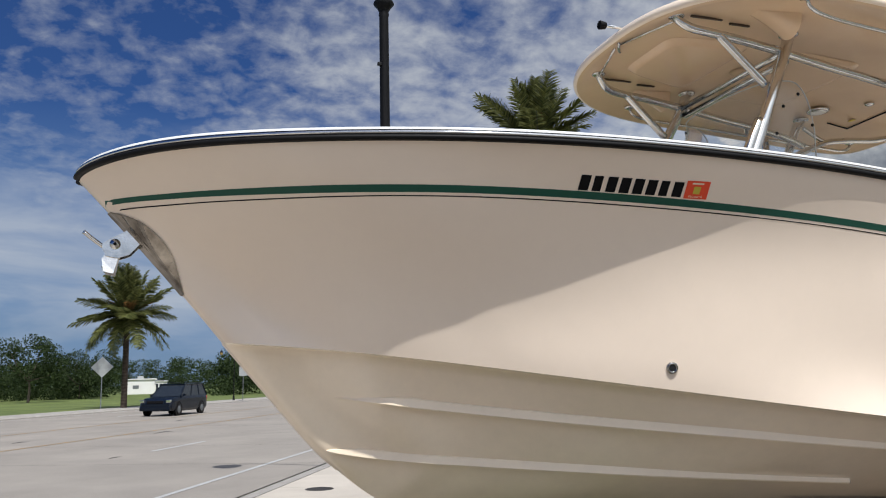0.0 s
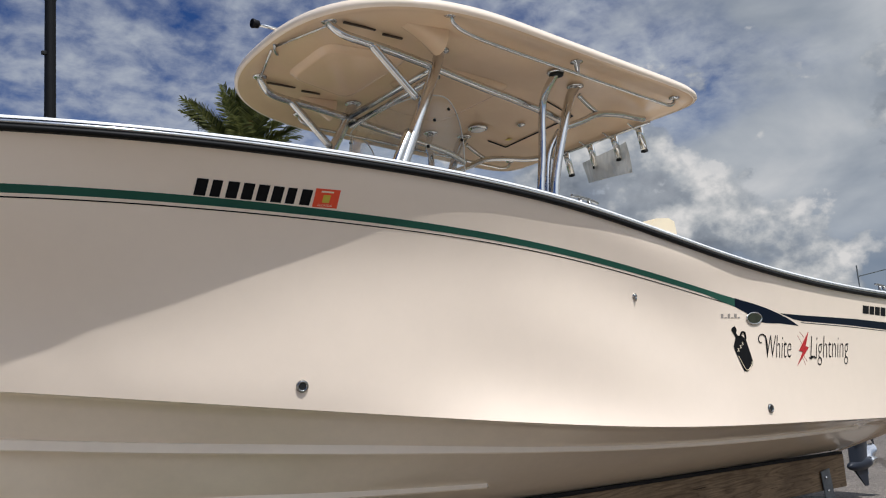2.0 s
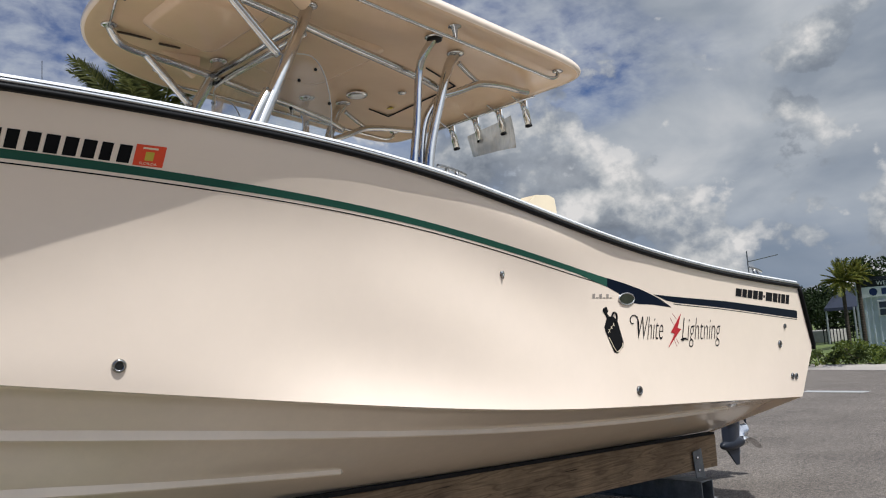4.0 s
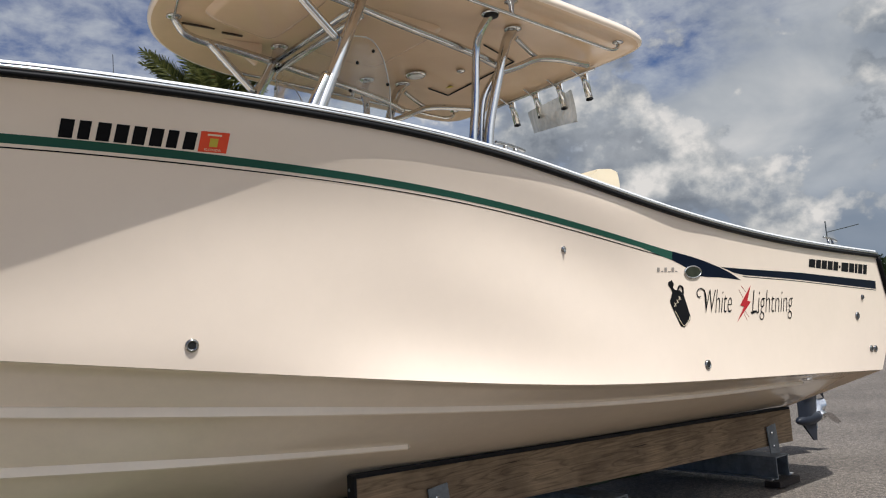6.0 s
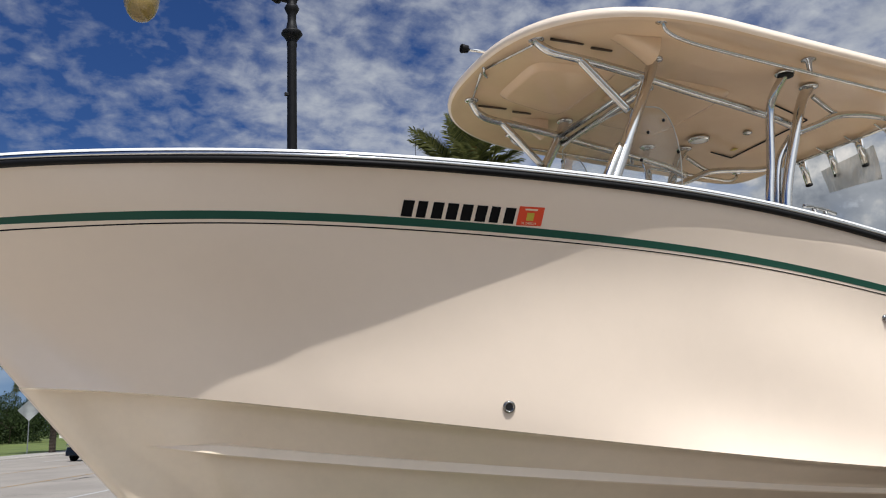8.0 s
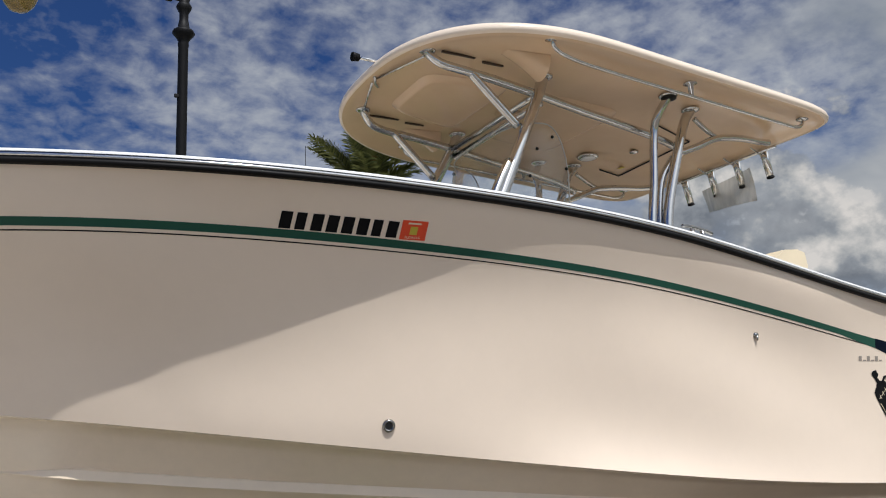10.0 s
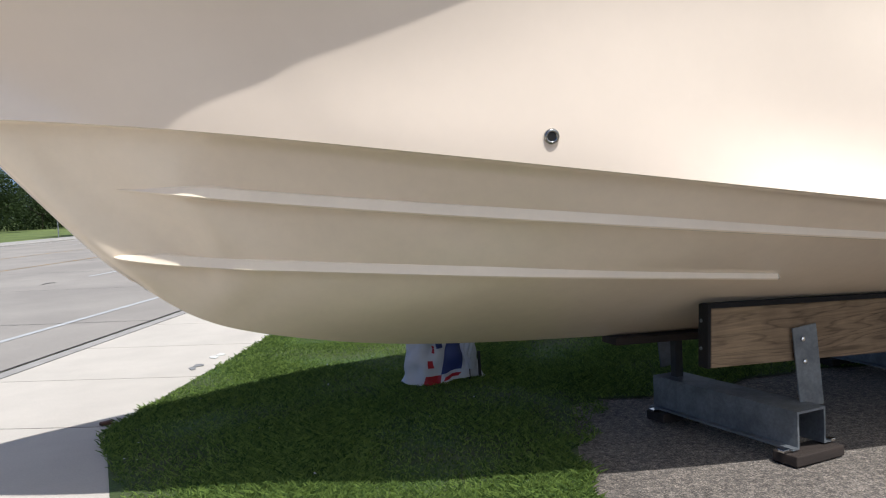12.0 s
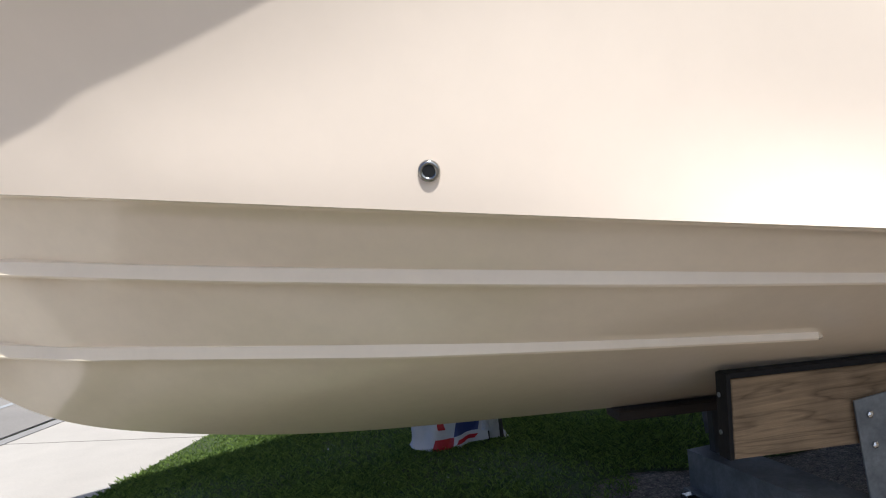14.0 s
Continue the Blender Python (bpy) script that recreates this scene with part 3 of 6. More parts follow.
band("pinstripe", -0.150, 5.3, lambda x: -0.0415, lambda x: -0.0462, BLACK, 100)

# ---- marks and fittings on the hull ----


def decal(name, outline, mat, parent=None, label="", proud=0.002):
    """A flat mark on the port topside, from an outline of x and z."""
    parent = parent or hull
    pts = [on_side(x, z, proud) for x, z in outline]
    return Geo().add(pts, [tuple(range(len(pts)))]).made(name, mat, parent, label)


def bar(name, x, z, dx, dz, w, h, mat, lean=0.0, label="", proud=0.002):
    """A parallelogram mark whose foot starts at x, z and runs along (dx, dz)."""
    l = math.hypot(dx, dz)
    ex, ez = dx / l, dz / l
    ux, uz = -ez + lean * ex, ex + lean * ez
    pts = [(x, z), (x + w * ex, z + w * ez), (x + w * ex + h * ux, z + w * ez + h * uz), (x + h * ux, z + h * uz)]
    return decal(name, pts, mat, None, label, proud)


# registration mark: one plain bar a character, then the square sticker
for i in range(8):
    wide = 0.046 if i not in (1, 6) else 0.040
    bar("registration_bar", 1.834 + 0.0620 * i, 2.279 - 0.0032 * i, 1, -0.05, wide, 0.060, BLACK, 0.02, "black character-sized bar")
sticker = bar("sticker", 2.328, 2.250, 1, -0.03, 0.112, 0.072, ORANGE, 0.0, "orange-red square registration sticker")
bar("sticker_print", 2.368, 2.268, 1, -0.03, 0.032, 0.030, YELLOW, 0.0, proud=0.0028)
bar("sticker_print", 2.356, 2.307, 1, -0.03, 0.056, 0.006, CUSHION, 0.0, proud=0.0028)


def writing(name, words, size, mat, place, parent, label="", fit=None, thin=0.0):
    """Words in the built-in font as a mesh; place(x, y) gives the world point of each vertex."""
    c = bpy.data.curves.new(name, "FONT")
    c.body, c.size, c.resolution_u, c.offset = words, size, 3, -thin
    ob = bpy.data.objects.new(name, c)
    scene.collection.objects.link(ob)
    bpy.context.view_layer.update()
    me = bpy.data.meshes.new_from_object(ob.evaluated_get(bpy.context.evaluated_depsgraph_get()))
    bpy.data.objects.remove(ob)
    xs, ys = [v.co.x for v in me.vertices], [v.co.y for v in me.vertices]
    kx, ky = (fit[0] / (max(xs) - min(xs)), fit[1] / max(ys)) if fit else (1.0, 1.0)
    x0 = min(xs) if fit else 0.0
    for v in me.vertices:
        v.co = place((v.co.x - x0) * kx, v.co.y * ky)
    me.materials.clear()
    me.materials.append(mat)
    return put(name, me, parent, label)


def along_hull(x0, z0, sx, sz, slope, lean=0.22):
    return lambda x, y: on_side(x0 + sx * (x + lean * y), z0 + sz * y + slope * (x + lean * y) * sx, 0.0025)


writing("sticker_print", "FLORIDA", 0.0165, CUSHION, along_hull(2.350, 2.254, 1.0, 0.75, -0.03, 0.0), hull)
writing("boat_name", "White", 0.21, BLACK, along_hull(5.475, 1.452, 1.0, 1.0, -0.03, 0.25), hull, "black flowing lettering of the boat's name", (0.325, 0.148), 0.0032)
writing("boat_name", "Lightning", 0.20, BLACK, along_hull(6.048, 1.427, 1.0, 1.0, -0.03, 0.25), hull, "black flowing lettering of the boat's name", (0.53, 0.153), 0.0032)
# swash in front of the first word, loop of the second
for pts in (((5.515, 1.475), (5.525, 1.56), (5.50, 1.600), (5.462, 1.606), (5.432, 1.585), (5.440, 1.558), (5.465, 1.556)),
            ((6.035, 1.435), (6.055, 1.425), (6.09, 1.435), (6.125, 1.425))):
    Geo().tube(curve_through([on_side(x, z, 0.003) for x, z in pts], 6), 0.0032, 5).made("swash", BLACK, hull)
decal("lightning_bolt", [(6.052, 1.613), (6.000, 1.512), (6.040, 1.502), (5.857, 1.378), (5.955, 1.475), (5.908, 1.485)], RED, None, "red lightning bolt", 0.0032)
for a, b in (((5.99, 1.57), (5.94, 1.61)), ((5.955, 1.53), (5.91, 1.585)), ((5.945, 1.44), (5.98, 1.385)), ((5.965, 1.45), (6.005, 1.405))):
    g = Geo()
    g.tube([on_side(*a, 0.0005), on_side(*b, 0.0005)], 0.0013, 4).made("lightning_fork", RED, hull)
# tilted jug with three crosses
jug = decal("jug", [(5.156, 1.655), (5.189, 1.666), (5.208, 1.641), (5.197, 1.623), (5.213, 1.606), (5.258, 1.603), (5.294, 1.578), (5.344, 1.443), (5.335, 1.416), (5.277, 1.380), (5.242, 1.385), (5.170, 1.515), (5.161, 1.542), (5.180, 1.578), (5.188, 1.594), (5.173, 1.617), (5.151, 1.639)], BLACK, None, "black jug emblem")
g = Geo()
g.tube(curve_through([on_side(x, z, 0.004) for x, z in ((5.232, 1.594), (5.255, 1.626), (5.283, 1.620), (5.286, 1.584), (5.268, 1.570))], 5), 0.006, 6).made("jug_handle", BLACK, hull)
for k in range(3):
    cx, cz = 5.203 + 0.024 * k, 1.516 + 0.019 * k
    for d in (-1, 1):
        bar("jug_cross", cx - 0.009, cz - 0.012 * d, 0.018, 0.024 * d, 0.026, 0.0038, CUSHION, proud=0.005)
g = Geo()
g.tube(curve_through([on_side(x, z, 0.006) for x, z in ((5.196, 1.480), (5.248, 1.402), (5.277, 1.391), (5.318, 1.417), (5.328, 1.440))], 5), 0.0022, 5).made("jug_line", CUSHION, hull)
# model mark as small grey bars, maker's mark as dark bars on the quarter
for i in range(6):
    bar("model_bar", 5.055 + 0.034 * i, 1.717 - 0.0004 * i, 1, -0.01, 0.024, 0.006 if i % 2 else 0.026, GREY_INK)
for i, w in enumerate((0.095, 0.075, 0.08, 0.08, 0.075, 0.03, 0.115, 0.085, 0.045, 0.075, 0.065)):
    x = 6.86 + sum((0.095, 0.075, 0.08, 0.08, 0.075, 0.03, 0.115, 0.085, 0.045, 0.075, 0.065)[:i]) + 0.013 * i
    bar("maker_bar", x, (1.724 if i != 5 else 1.745) - 0.075 * (x - 6.86), 1, -0.07, w, 0.060 + 0.018 * (x - 6.86) if i != 5 else 0.02, BLACK, 0.1)


def side_normal(x, z):
    a, b, c = on_side(x, z), on_side(x + 0.02, z), on_side(x, z + 0.02)
    n = (b - a).cross(c - a).normalized()
    return n if n.y < 0 else -n


def fitting(x, z, r, parent=boat):
    """A stainless through-hull outlet: flange, lip and dark bore."""
    n = side_normal(x, z)
    p = on_side(x, z, 0.0)
    ob = Geo().spin([(r, 0.0), (r, 0.003), (r * 0.92, 0.009), (r * 0.75, 0.012), (r * 0.58, 0.010), (r * 0.52, 0.004)], p, n).made("through_hull", FITTING, parent, "polished stainless through-hull outlet", True)
    ob2 = Geo().spin([(r * 0.55, 0.0), (r * 0.55, 0.0085)], p, n, 16).made("bore", DARK, ob)
    return ob2


for x, z, r in ((2.348, 1.496, 0.028), (5.461, 1.138, 0.030), (7.60, 1.333, 0.031), (7.71, 1.475, 0.021), (7.81, 1.06, 0.028), (7.884, 1.055, 0.028)):
    fitting(x, z, r)
# small vent with a downward spout
n = side_normal(4.298, 1.856)
v = Geo().spin([(0.017, 0), (0.017, 0.004), (0.011, 0.009), (0.006, 0.011)], on_side(4.298, 1.856, 0), n).made("tank_vent", FITTING, boat, "small stainless tank vent", True)
Geo().spin([(0.009, 0.0), (0.006, -0.017), (0.002, -0.025)], on_side(4.298, 1.852, 0.008), (0, 0, 1), 10).made("spout", FITTING, v, smooth=True)
# oval badge set into the stripe end
BADGE = material("olive badge enamel", (0.030, 0.034, 0.020), rough=0.3, vary=0.4, scale=30)
g = Geo()
oval = [on_side(5.40 + 0.082 * math.cos(a), 1.710 + 0.036 * math.sin(a), 0.004) for a in us(33, 0, 2 * math.pi)]
b = g.tube(oval, 0.0062, 8, caps=False).made("badge", STEEL, boat, "oval stainless badge", True)
decal("badge_face", [(5.40 + 0.078 * math.cos(a), 1.710 + 0.033 * math.sin(a)) for a in us(25, 0, 2 * math.pi)[:-1]], BADGE, b, "dark olive face", 0.007)

# ---- bow: stainless stem plate, anchor, roller ----
plate_edge = spline([-0.172, -0.03, 0.05, 0.105, 0.138, 0.160, 0.178, 0.192])


def level(z, u):
    """The topside's point at height z on the section u."""
    a, b = 0.0, 1.0
    for _ in range(30):
        v = 0.5 * (a + b)
        a, b = (v, b) if topside(u, v)[2] < z else (a, v)
    return topside(u, a)


for s in (-1, 1):
    rows = []
    for k in us(24):
        z = 2.279 - 0.388 * k
        sec = [level(z, u) for u in us(60, 0.0, 0.20)]
        x0 = sec[0][0]
        x1 = max(0.2 + (plate_edge(k) - 0.2) * 0.935, x0 + 0.003)
        row = [(x0 + (x1 - x0) * j ** 1.5, z) for j in us(10)]
        wide = np.interp([x for x, _ in row], [p[0] for p in sec], [p[1] for p in sec])
        rows.append([(x0 - 0.016, centre(x0), z)] + [(x - 0.003, across(s, x, w + 0.005), z) for (x, _), w in zip(row, wide)])
    Geo().grid(rows, flip=s > 0).made("stem_plate", STEM_STEEL, boat, "mirror stainless plate over the stem", True)


def plate(outline, y0, y1, lean=0.0):
    """A flat piece with an outline of x and z, between two planes across the boat."""
    k = len(outline)
    v = [(x, y + lean * (2.18 - z), z) for y in (y0, y1) for x, z in outline]
    return Geo().add(v, [tuple(range(k)), tuple(range(k, 2 * k))[::-1]] + [(i, k + i, k + (i + 1) % k, (i + 1) % k) for i in range(k)])


def drawn_about(c, k):
    c = Vector(c)
    return Matrix.Translation(c) @ Matrix.Scale(k, 4) @ Matrix.Translation(-c)


# the anchor stands on the askew stem
DRAWN[0] = drawn_about((0.2, -0.39, 1.468), 0.9329)
cheek = [(0.02, 2.205), (-0.023, 2.184), (-0.075, 2.124), (-0.128, 2.105), (-0.185, 2.115), (-0.205, 2.15), (-0.203, 2.179), (-0.165, 2.205), (-0.085, 2.25), (-0.03, 2.26)]
anchor = plate(cheek, YC - 0.042, YC - 0.034).made("anchor", BRIGHT, boat, "polished stainless anchor stowed at the stem")
plate(cheek, YC + 0.034, YC + 0.042).made("roller_cheek", BRIGHT, anchor)
plate([(0.0, 2.175), (-0.16, 2.155), (-0.17, 2.18), (0.0, 2.20)], YC - 0.014, YC + 0.014).made("shank", STEEL, anchor)
for s in (-1, 1):
    plate([(-0.125, 2.115), (-0.137, 2.065), (-0.146, 2.024), (-0.194, 2.035), (-0.204, 2.10), (-0.19, 2.125)], YC + s * 0.008, YC + s * 0.016, s * 0.28).made("fluke", BRIGHT, anchor)
Geo().tube([(-0.144, YC - 0.050, 2.175), (-0.144, YC + 0.050, 2.175)], 0.026, 16).made("roller", STEEL, anchor, smooth=True)
Geo().spin([(0.009, 0), (0.009, 0.006), (0.004, 0.009)], (-0.144, YC - 0.050, 2.175), (0, -1, 0), 6).made("bolt", RUBBER, anchor)
Geo().tube(curve_through([(-0.192, YC - 0.02, 2.158), (-0.245, YC - 0.03, 2.196), (-0.294, YC - 0.035, 2.236)], 4), 0.0105, 8).made("guard_arm", STEEL, anchor, smooth=True)
# the top is drawn about its own centre line, then set at the boat's scale
YT = 4.10
DRAWN[0] = drawn_about((0.75, -0.35, 1.49), 0.962)


# ---- hardtop and its frame ----
def top_z(x):
    return 3.655 - 0.075 * (x - 3.03)


def hardtop_outline(n=96, inset=0.0):
    """Plan of the hardtop: a broad rounded front, straight sides and small aft corners."""
    pts = []
    for i in range(n):
        a = 2 * math.pi * i / n
        c, s = math.cos(a), math.sin(a)
        front = c < 0
        e = 2.6 if front else 13.0
        rx = 1.25 if front else 1.905
        k = (abs(c) ** e + abs(s) ** e) ** (-1 / e)
        pts.append((4.08 + (rx - inset) * k * c, 0.07 + (1.185 - inset) * k * s))
    return pts


def build_hardtop():
    n = 256

    def lofted(profile, close):
        loops = [[(x, YT + y, top_z(x) + h) for x, y in hardtop_outline(n, inset)] for inset, h in profile]
        v = [p for l in loops for p in l]
        f = [(i * n + k, i * n + (k + 1) % n, (i + 1) * n + (k + 1) % n, (i + 1) * n + k) for i in range(len(loops) - 1) for k in range(n)]
        f += [tuple(range(n))[::-1]] if close == "foot" else [tuple(range((len(loops) - 1) * n, len(loops) * n))]
        return Geo().add(v, f)

    # the liner carries the shade tint, the shell keeps the hull's cream
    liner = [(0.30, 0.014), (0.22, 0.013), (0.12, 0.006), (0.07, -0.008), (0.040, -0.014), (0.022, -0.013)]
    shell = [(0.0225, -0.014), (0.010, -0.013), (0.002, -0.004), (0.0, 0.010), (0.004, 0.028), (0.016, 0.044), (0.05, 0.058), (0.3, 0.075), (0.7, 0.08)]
    top = lofted(liner, "foot").made("hardtop", GEL_TOP_SHADE, boat, "cream moulded hardtop, its underside tinted tan for shade", True)
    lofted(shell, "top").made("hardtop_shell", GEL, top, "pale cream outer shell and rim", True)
    return top


hardtop = build_hardtop()


def under(x, w, drop=0.0, s=-1):
    return Vector((x, YT + s * w, top_z(x) + 0.008 - drop))


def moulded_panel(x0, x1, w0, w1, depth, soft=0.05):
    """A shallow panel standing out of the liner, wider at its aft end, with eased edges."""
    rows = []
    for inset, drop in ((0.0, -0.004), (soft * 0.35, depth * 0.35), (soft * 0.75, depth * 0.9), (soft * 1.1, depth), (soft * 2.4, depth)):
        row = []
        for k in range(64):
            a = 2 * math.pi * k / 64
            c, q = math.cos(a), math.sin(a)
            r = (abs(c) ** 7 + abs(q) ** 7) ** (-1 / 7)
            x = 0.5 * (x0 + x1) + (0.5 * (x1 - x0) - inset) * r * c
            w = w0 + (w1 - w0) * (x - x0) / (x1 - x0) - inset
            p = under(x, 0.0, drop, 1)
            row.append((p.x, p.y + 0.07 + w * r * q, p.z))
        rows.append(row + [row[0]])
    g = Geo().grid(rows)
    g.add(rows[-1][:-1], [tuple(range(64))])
    return g.made("moulded_panel", GEL_TOP_SHADE, hardtop, smooth=True)


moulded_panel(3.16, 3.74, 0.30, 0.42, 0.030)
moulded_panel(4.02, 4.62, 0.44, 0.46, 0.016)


def both(make):
    for s in (-1, 1):
        make(s)


def tubes(name, pts, r, parent=boat, label="", steps=7):
    def one(s):
        Geo().tube(curve_through([(x, YT + s * w, z) for x, w, z in pts], steps), r, 12).made(name, STEEL, parent, label, True)
    both(one)


R = 0.027
tubes("frame_tube", [(3.03, 0.495, 3.665), (3.045, 0.50, 3.63), (3.11, 0.53, 3.575), (3.22, 0.55, 3.55), (3.45, 0.55, 3.525), (3.76, 0.55, 3.48)], R)
tubes("frame_tube", [(3.76, 0.55, 3.48), (4.10, 0.55, 3.42), (4.40, 0.55, 3.375), (4.72, 0.56, 3.315), (4.90, 0.57, 3.26)], R)
tubes("brace", [(3.285, 0.55, 3.545), (3.44, 0.555, 3.395), (3.60, 0.56, 3.24)], R)
tubes("leg", [(3.82, 0.555, 3.60), (3.74, 0.57, 3.42), (3.40, 0.65, 2.78), (3.20, 0.69, 2.40), (3.05, 0.72, 2.0), (3.0, 0.73, 1.75)], 0.037, label="stainless hardtop leg")
tubes("leg", [(3.47, 0.63, 2.98), (3.36, 0.655, 2.80), (3.15, 0.70, 2.40), (2.98, 0.73, 2.0), (2.93, 0.74, 1.75)], 0.029)
tubes("leg", [(4.69, 0.745, 3.53), (4.62, 0.70, 3.40), (4.61, 0.66, 3.28), (4.57, 0.655, 2.95), (4.515, 0.66, 2.65), (4.495, 0.66, 2.2), (4.495, 0.66, 1.75)], R)
tubes("leg", [(4.98, 0.655, 3.51), (4.90, 0.655, 3.40), (4.78, 0.655, 3.10), (4.68, 0.655, 2.80), (4.64, 0.655, 2.55), (4.62, 0.655, 2.2), (4.62, 0.655, 1.75)], 0.034, label="stainless hardtop leg")
tubes("leg", [(4.80, 0.62, 3.16), (4.69, 0.60, 2.98), (4.635, 0.60, 2.65), (4.615, 0.60, 2.2), (4.615, 0.60, 1.75)], 0.024)
tubes("frame_tube", [(4.82, 0.655, 3.18), (5.00, 0.655, 3.25), (5.20, 0.655, 3.335), (5.45, 0.65, 3.37), (5.66, 0.63, 3.38), (5.80, 0.60, 3.40)], 0.024)
tubes("link", [(5.00, 0.66, 3.45), (5.12, 0.655, 3.38), (5.22, 0.655, 3.335)], 0.018)
for dz in (0.0, -0.055):
    Geo().tube([(3.76 - dz * 0.5, YT - 0.55, 3.475 + dz), (3.78 - dz * 0.5, YT, 3.485 + dz), (3.76 - dz * 0.5, YT + 0.55, 3.475 + dz)], 0.022, 12).made("cross_tube", STEEL, boat, smooth=True)


def foot_plate(x, w, s, r=0.05):
    Geo().spin([(r, -0.002), (r, 0.008), (r * 0.85, 0.013), (r * 0.5, 0.016)], under(x, w, 0.0, s), (0, 0, -1), 18).made("flange", STEEL, hardtop, smooth=True)


for x, w in ((3.03, 0.495), (3.82, 0.555), (4.98, 0.655), (4.69, 0.745)):
    both(lambda s: foot_plate(x, w, s, 0.062 if x > 3.5 else 0.05))


# hand rails under the two long edges
def hand_rail(s):
    path = [under(3.58, 0.99, 0.0, s), under(3.60, 0.985, 0.055, s), under(3.70, 0.98, 0.085, s), under(3.95, 0.965, 0.09, s), under(4.7, 0.955, 0.09, s), under(5.50, 0.95, 0.09, s), under(5.66, 0.945, 0.085, s), under(5.74, 0.94, 0.05, s), under(5.76, 0.94, 0.0, s)]
    rail = Geo().tube(curve_through(path, 5), 0.0125, 10).made("hand_rail", STEEL, hardtop, smooth=True)
    for x, w in ((3.58, 0.99), (4.68, 0.955), (5.76, 0.94)):
        Geo().spin([(0.045, 0), (0.045, 0.008), (0.02, 0.018), (0.013, 0.09 if x == 4.68 else 0.02)], under(x, w, 0, s), (0, 0, -1), 14).made("rail_foot", STEEL, rail, smooth=True)


both(hand_rail)


# slim drain slots, moulded cones, lights, hatch
# slots are solid strips; the shade of a recess is put into their brown
SLOT_SHADE = material("brown recess shade", (0.075, 0.050, 0.032), rough=0.7, vary=0.2, scale=20)


def slot(x0, x1, w, s):
    Geo().box((x0, -0.008, -0.003), (x1, 0.008, 0.010), Matrix.Translation((0, YT + s * w, top_z((x0 + x1) / 2) + 0.002)) @ Matrix.Rotation(0.0, 4, "Y"), 0.003).made("slot", SLOT_SHADE, hardtop)


for x0, x1 in ((3.10, 3.33), (3.38, 3.53)):
    both(lambda s: slot(x0, x1, 0.545, s))


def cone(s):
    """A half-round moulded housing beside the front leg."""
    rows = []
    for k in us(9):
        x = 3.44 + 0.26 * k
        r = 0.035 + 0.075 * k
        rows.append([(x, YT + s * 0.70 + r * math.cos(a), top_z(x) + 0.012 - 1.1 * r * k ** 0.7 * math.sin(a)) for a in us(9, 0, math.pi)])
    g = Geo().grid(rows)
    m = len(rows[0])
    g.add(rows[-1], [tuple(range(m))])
    g.made("moulded_housing", GEL_TOP_SHADE, hardtop, smooth=True)


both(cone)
light = Geo().spin([(0.085, 0), (0.085, 0.012), (0.075, 0.022), (0.06, 0.024)], (4.94, YT + 0.42, top_z(4.94) + 0.008), (0, 0, -1), 24).made("dome_light", STEEL, hardtop, "round stainless dome light", True)
Geo().spin([(0.06, 0.0), (0.06, 0.026), (0.03, 0.032)], (4.94, YT + 0.42, top_z(4.94) + 0.008), (0, 0, -1), 20).made("lens", WHITE, light, smooth=True)
hatch = Geo()
for a, b in (((5.22, 0.62), (5.46, 0.66)), ((5.46, 0.66), (5.40, -0.22)), ((5.40, -0.22), (5.0, -0.33))):
    p, q = under(a[0], a[1], 0.002, 1), under(b[0], b[1], 0.002, 1)
    hatch.tube([p, q], 0.006, 6)
hatch.made("hatch_seam", DARK, hardtop, "dark seam of the hardtop locker hatch")
Geo().spin([(0.035, 0), (0.035, 0.012), (0.018, 0.02)], under(5.18, 0.15, 0.0, 1), (0, 0, -1), 14).made("latch", STEEL, hardtop, smooth=True)
Geo().spin([(0.05, 0), (0.05, 0.016), (0.024, 0.02)], under(4.69, 0.75, 0.012), (0, 0, -1), 18).made("socket", DARK, hardtop, smooth=True)
# oval pad moulded into the underside, small caution label by the hatch
rows = [[under(3.98 + 0.13 * r * math.cos(a), 0.06, 0.013 * (1 - r ** 6), 1) + Vector((0, 0.085 * r * math.sin(a), 0)) for a in us(25, 0, 2 * math.pi)] for r in (0.02, 0.4, 0.8, 0.93, 1.0)]
Geo().grid(rows).made("moulded_pad", GEL_TOP_SHADE, hardtop, smooth=True)
Geo().box((5.32, YT + 0.46, top_z(5.33) - 0.001), (5.355, YT + 0.51, top_z(5.33) + 0.004), None, 0.001).made("caution_label", YELLOW, hardtop)
# thin rods from the forward eye to the tube ends, horn on the brow
both(lambda s: Geo().tube([under(2.90, 0.03, 0.02, s), under(3.02, 0.47, 0.03, s)], 0.008, 8).made("stay", STEEL, hardtop, smooth=True))
Geo().tube(curve_through([under(2.88, 0.05, 0.0), under(2.885, 0.05, 0.03), under(2.91, 0.0, 0.035), under(2.95, -0.05, 0.03), under(2.96, -0.07, 0.0)], 5), 0.010, 8).made("eye", STEEL, hardtop, smooth=True)
horn = Geo().tube([(2.90, YT - 0.12, 3.725), (2.74, YT - 0.13, 3.725)], 0.011, 10).made("horn", CHROME, boat, "chrome trumpet horn on the hardtop brow", True)
Geo().spin([(0.011, -0.03), (0.024, -0.022), (0.027, 0.0), (0.030, 0.018), (0.026, 0.024), (0.016, 0.010)], (2.72, YT - 0.13, 3.725), (-1, 0, 0), 18).made("bell", RUBBER, horn, smooth=True)


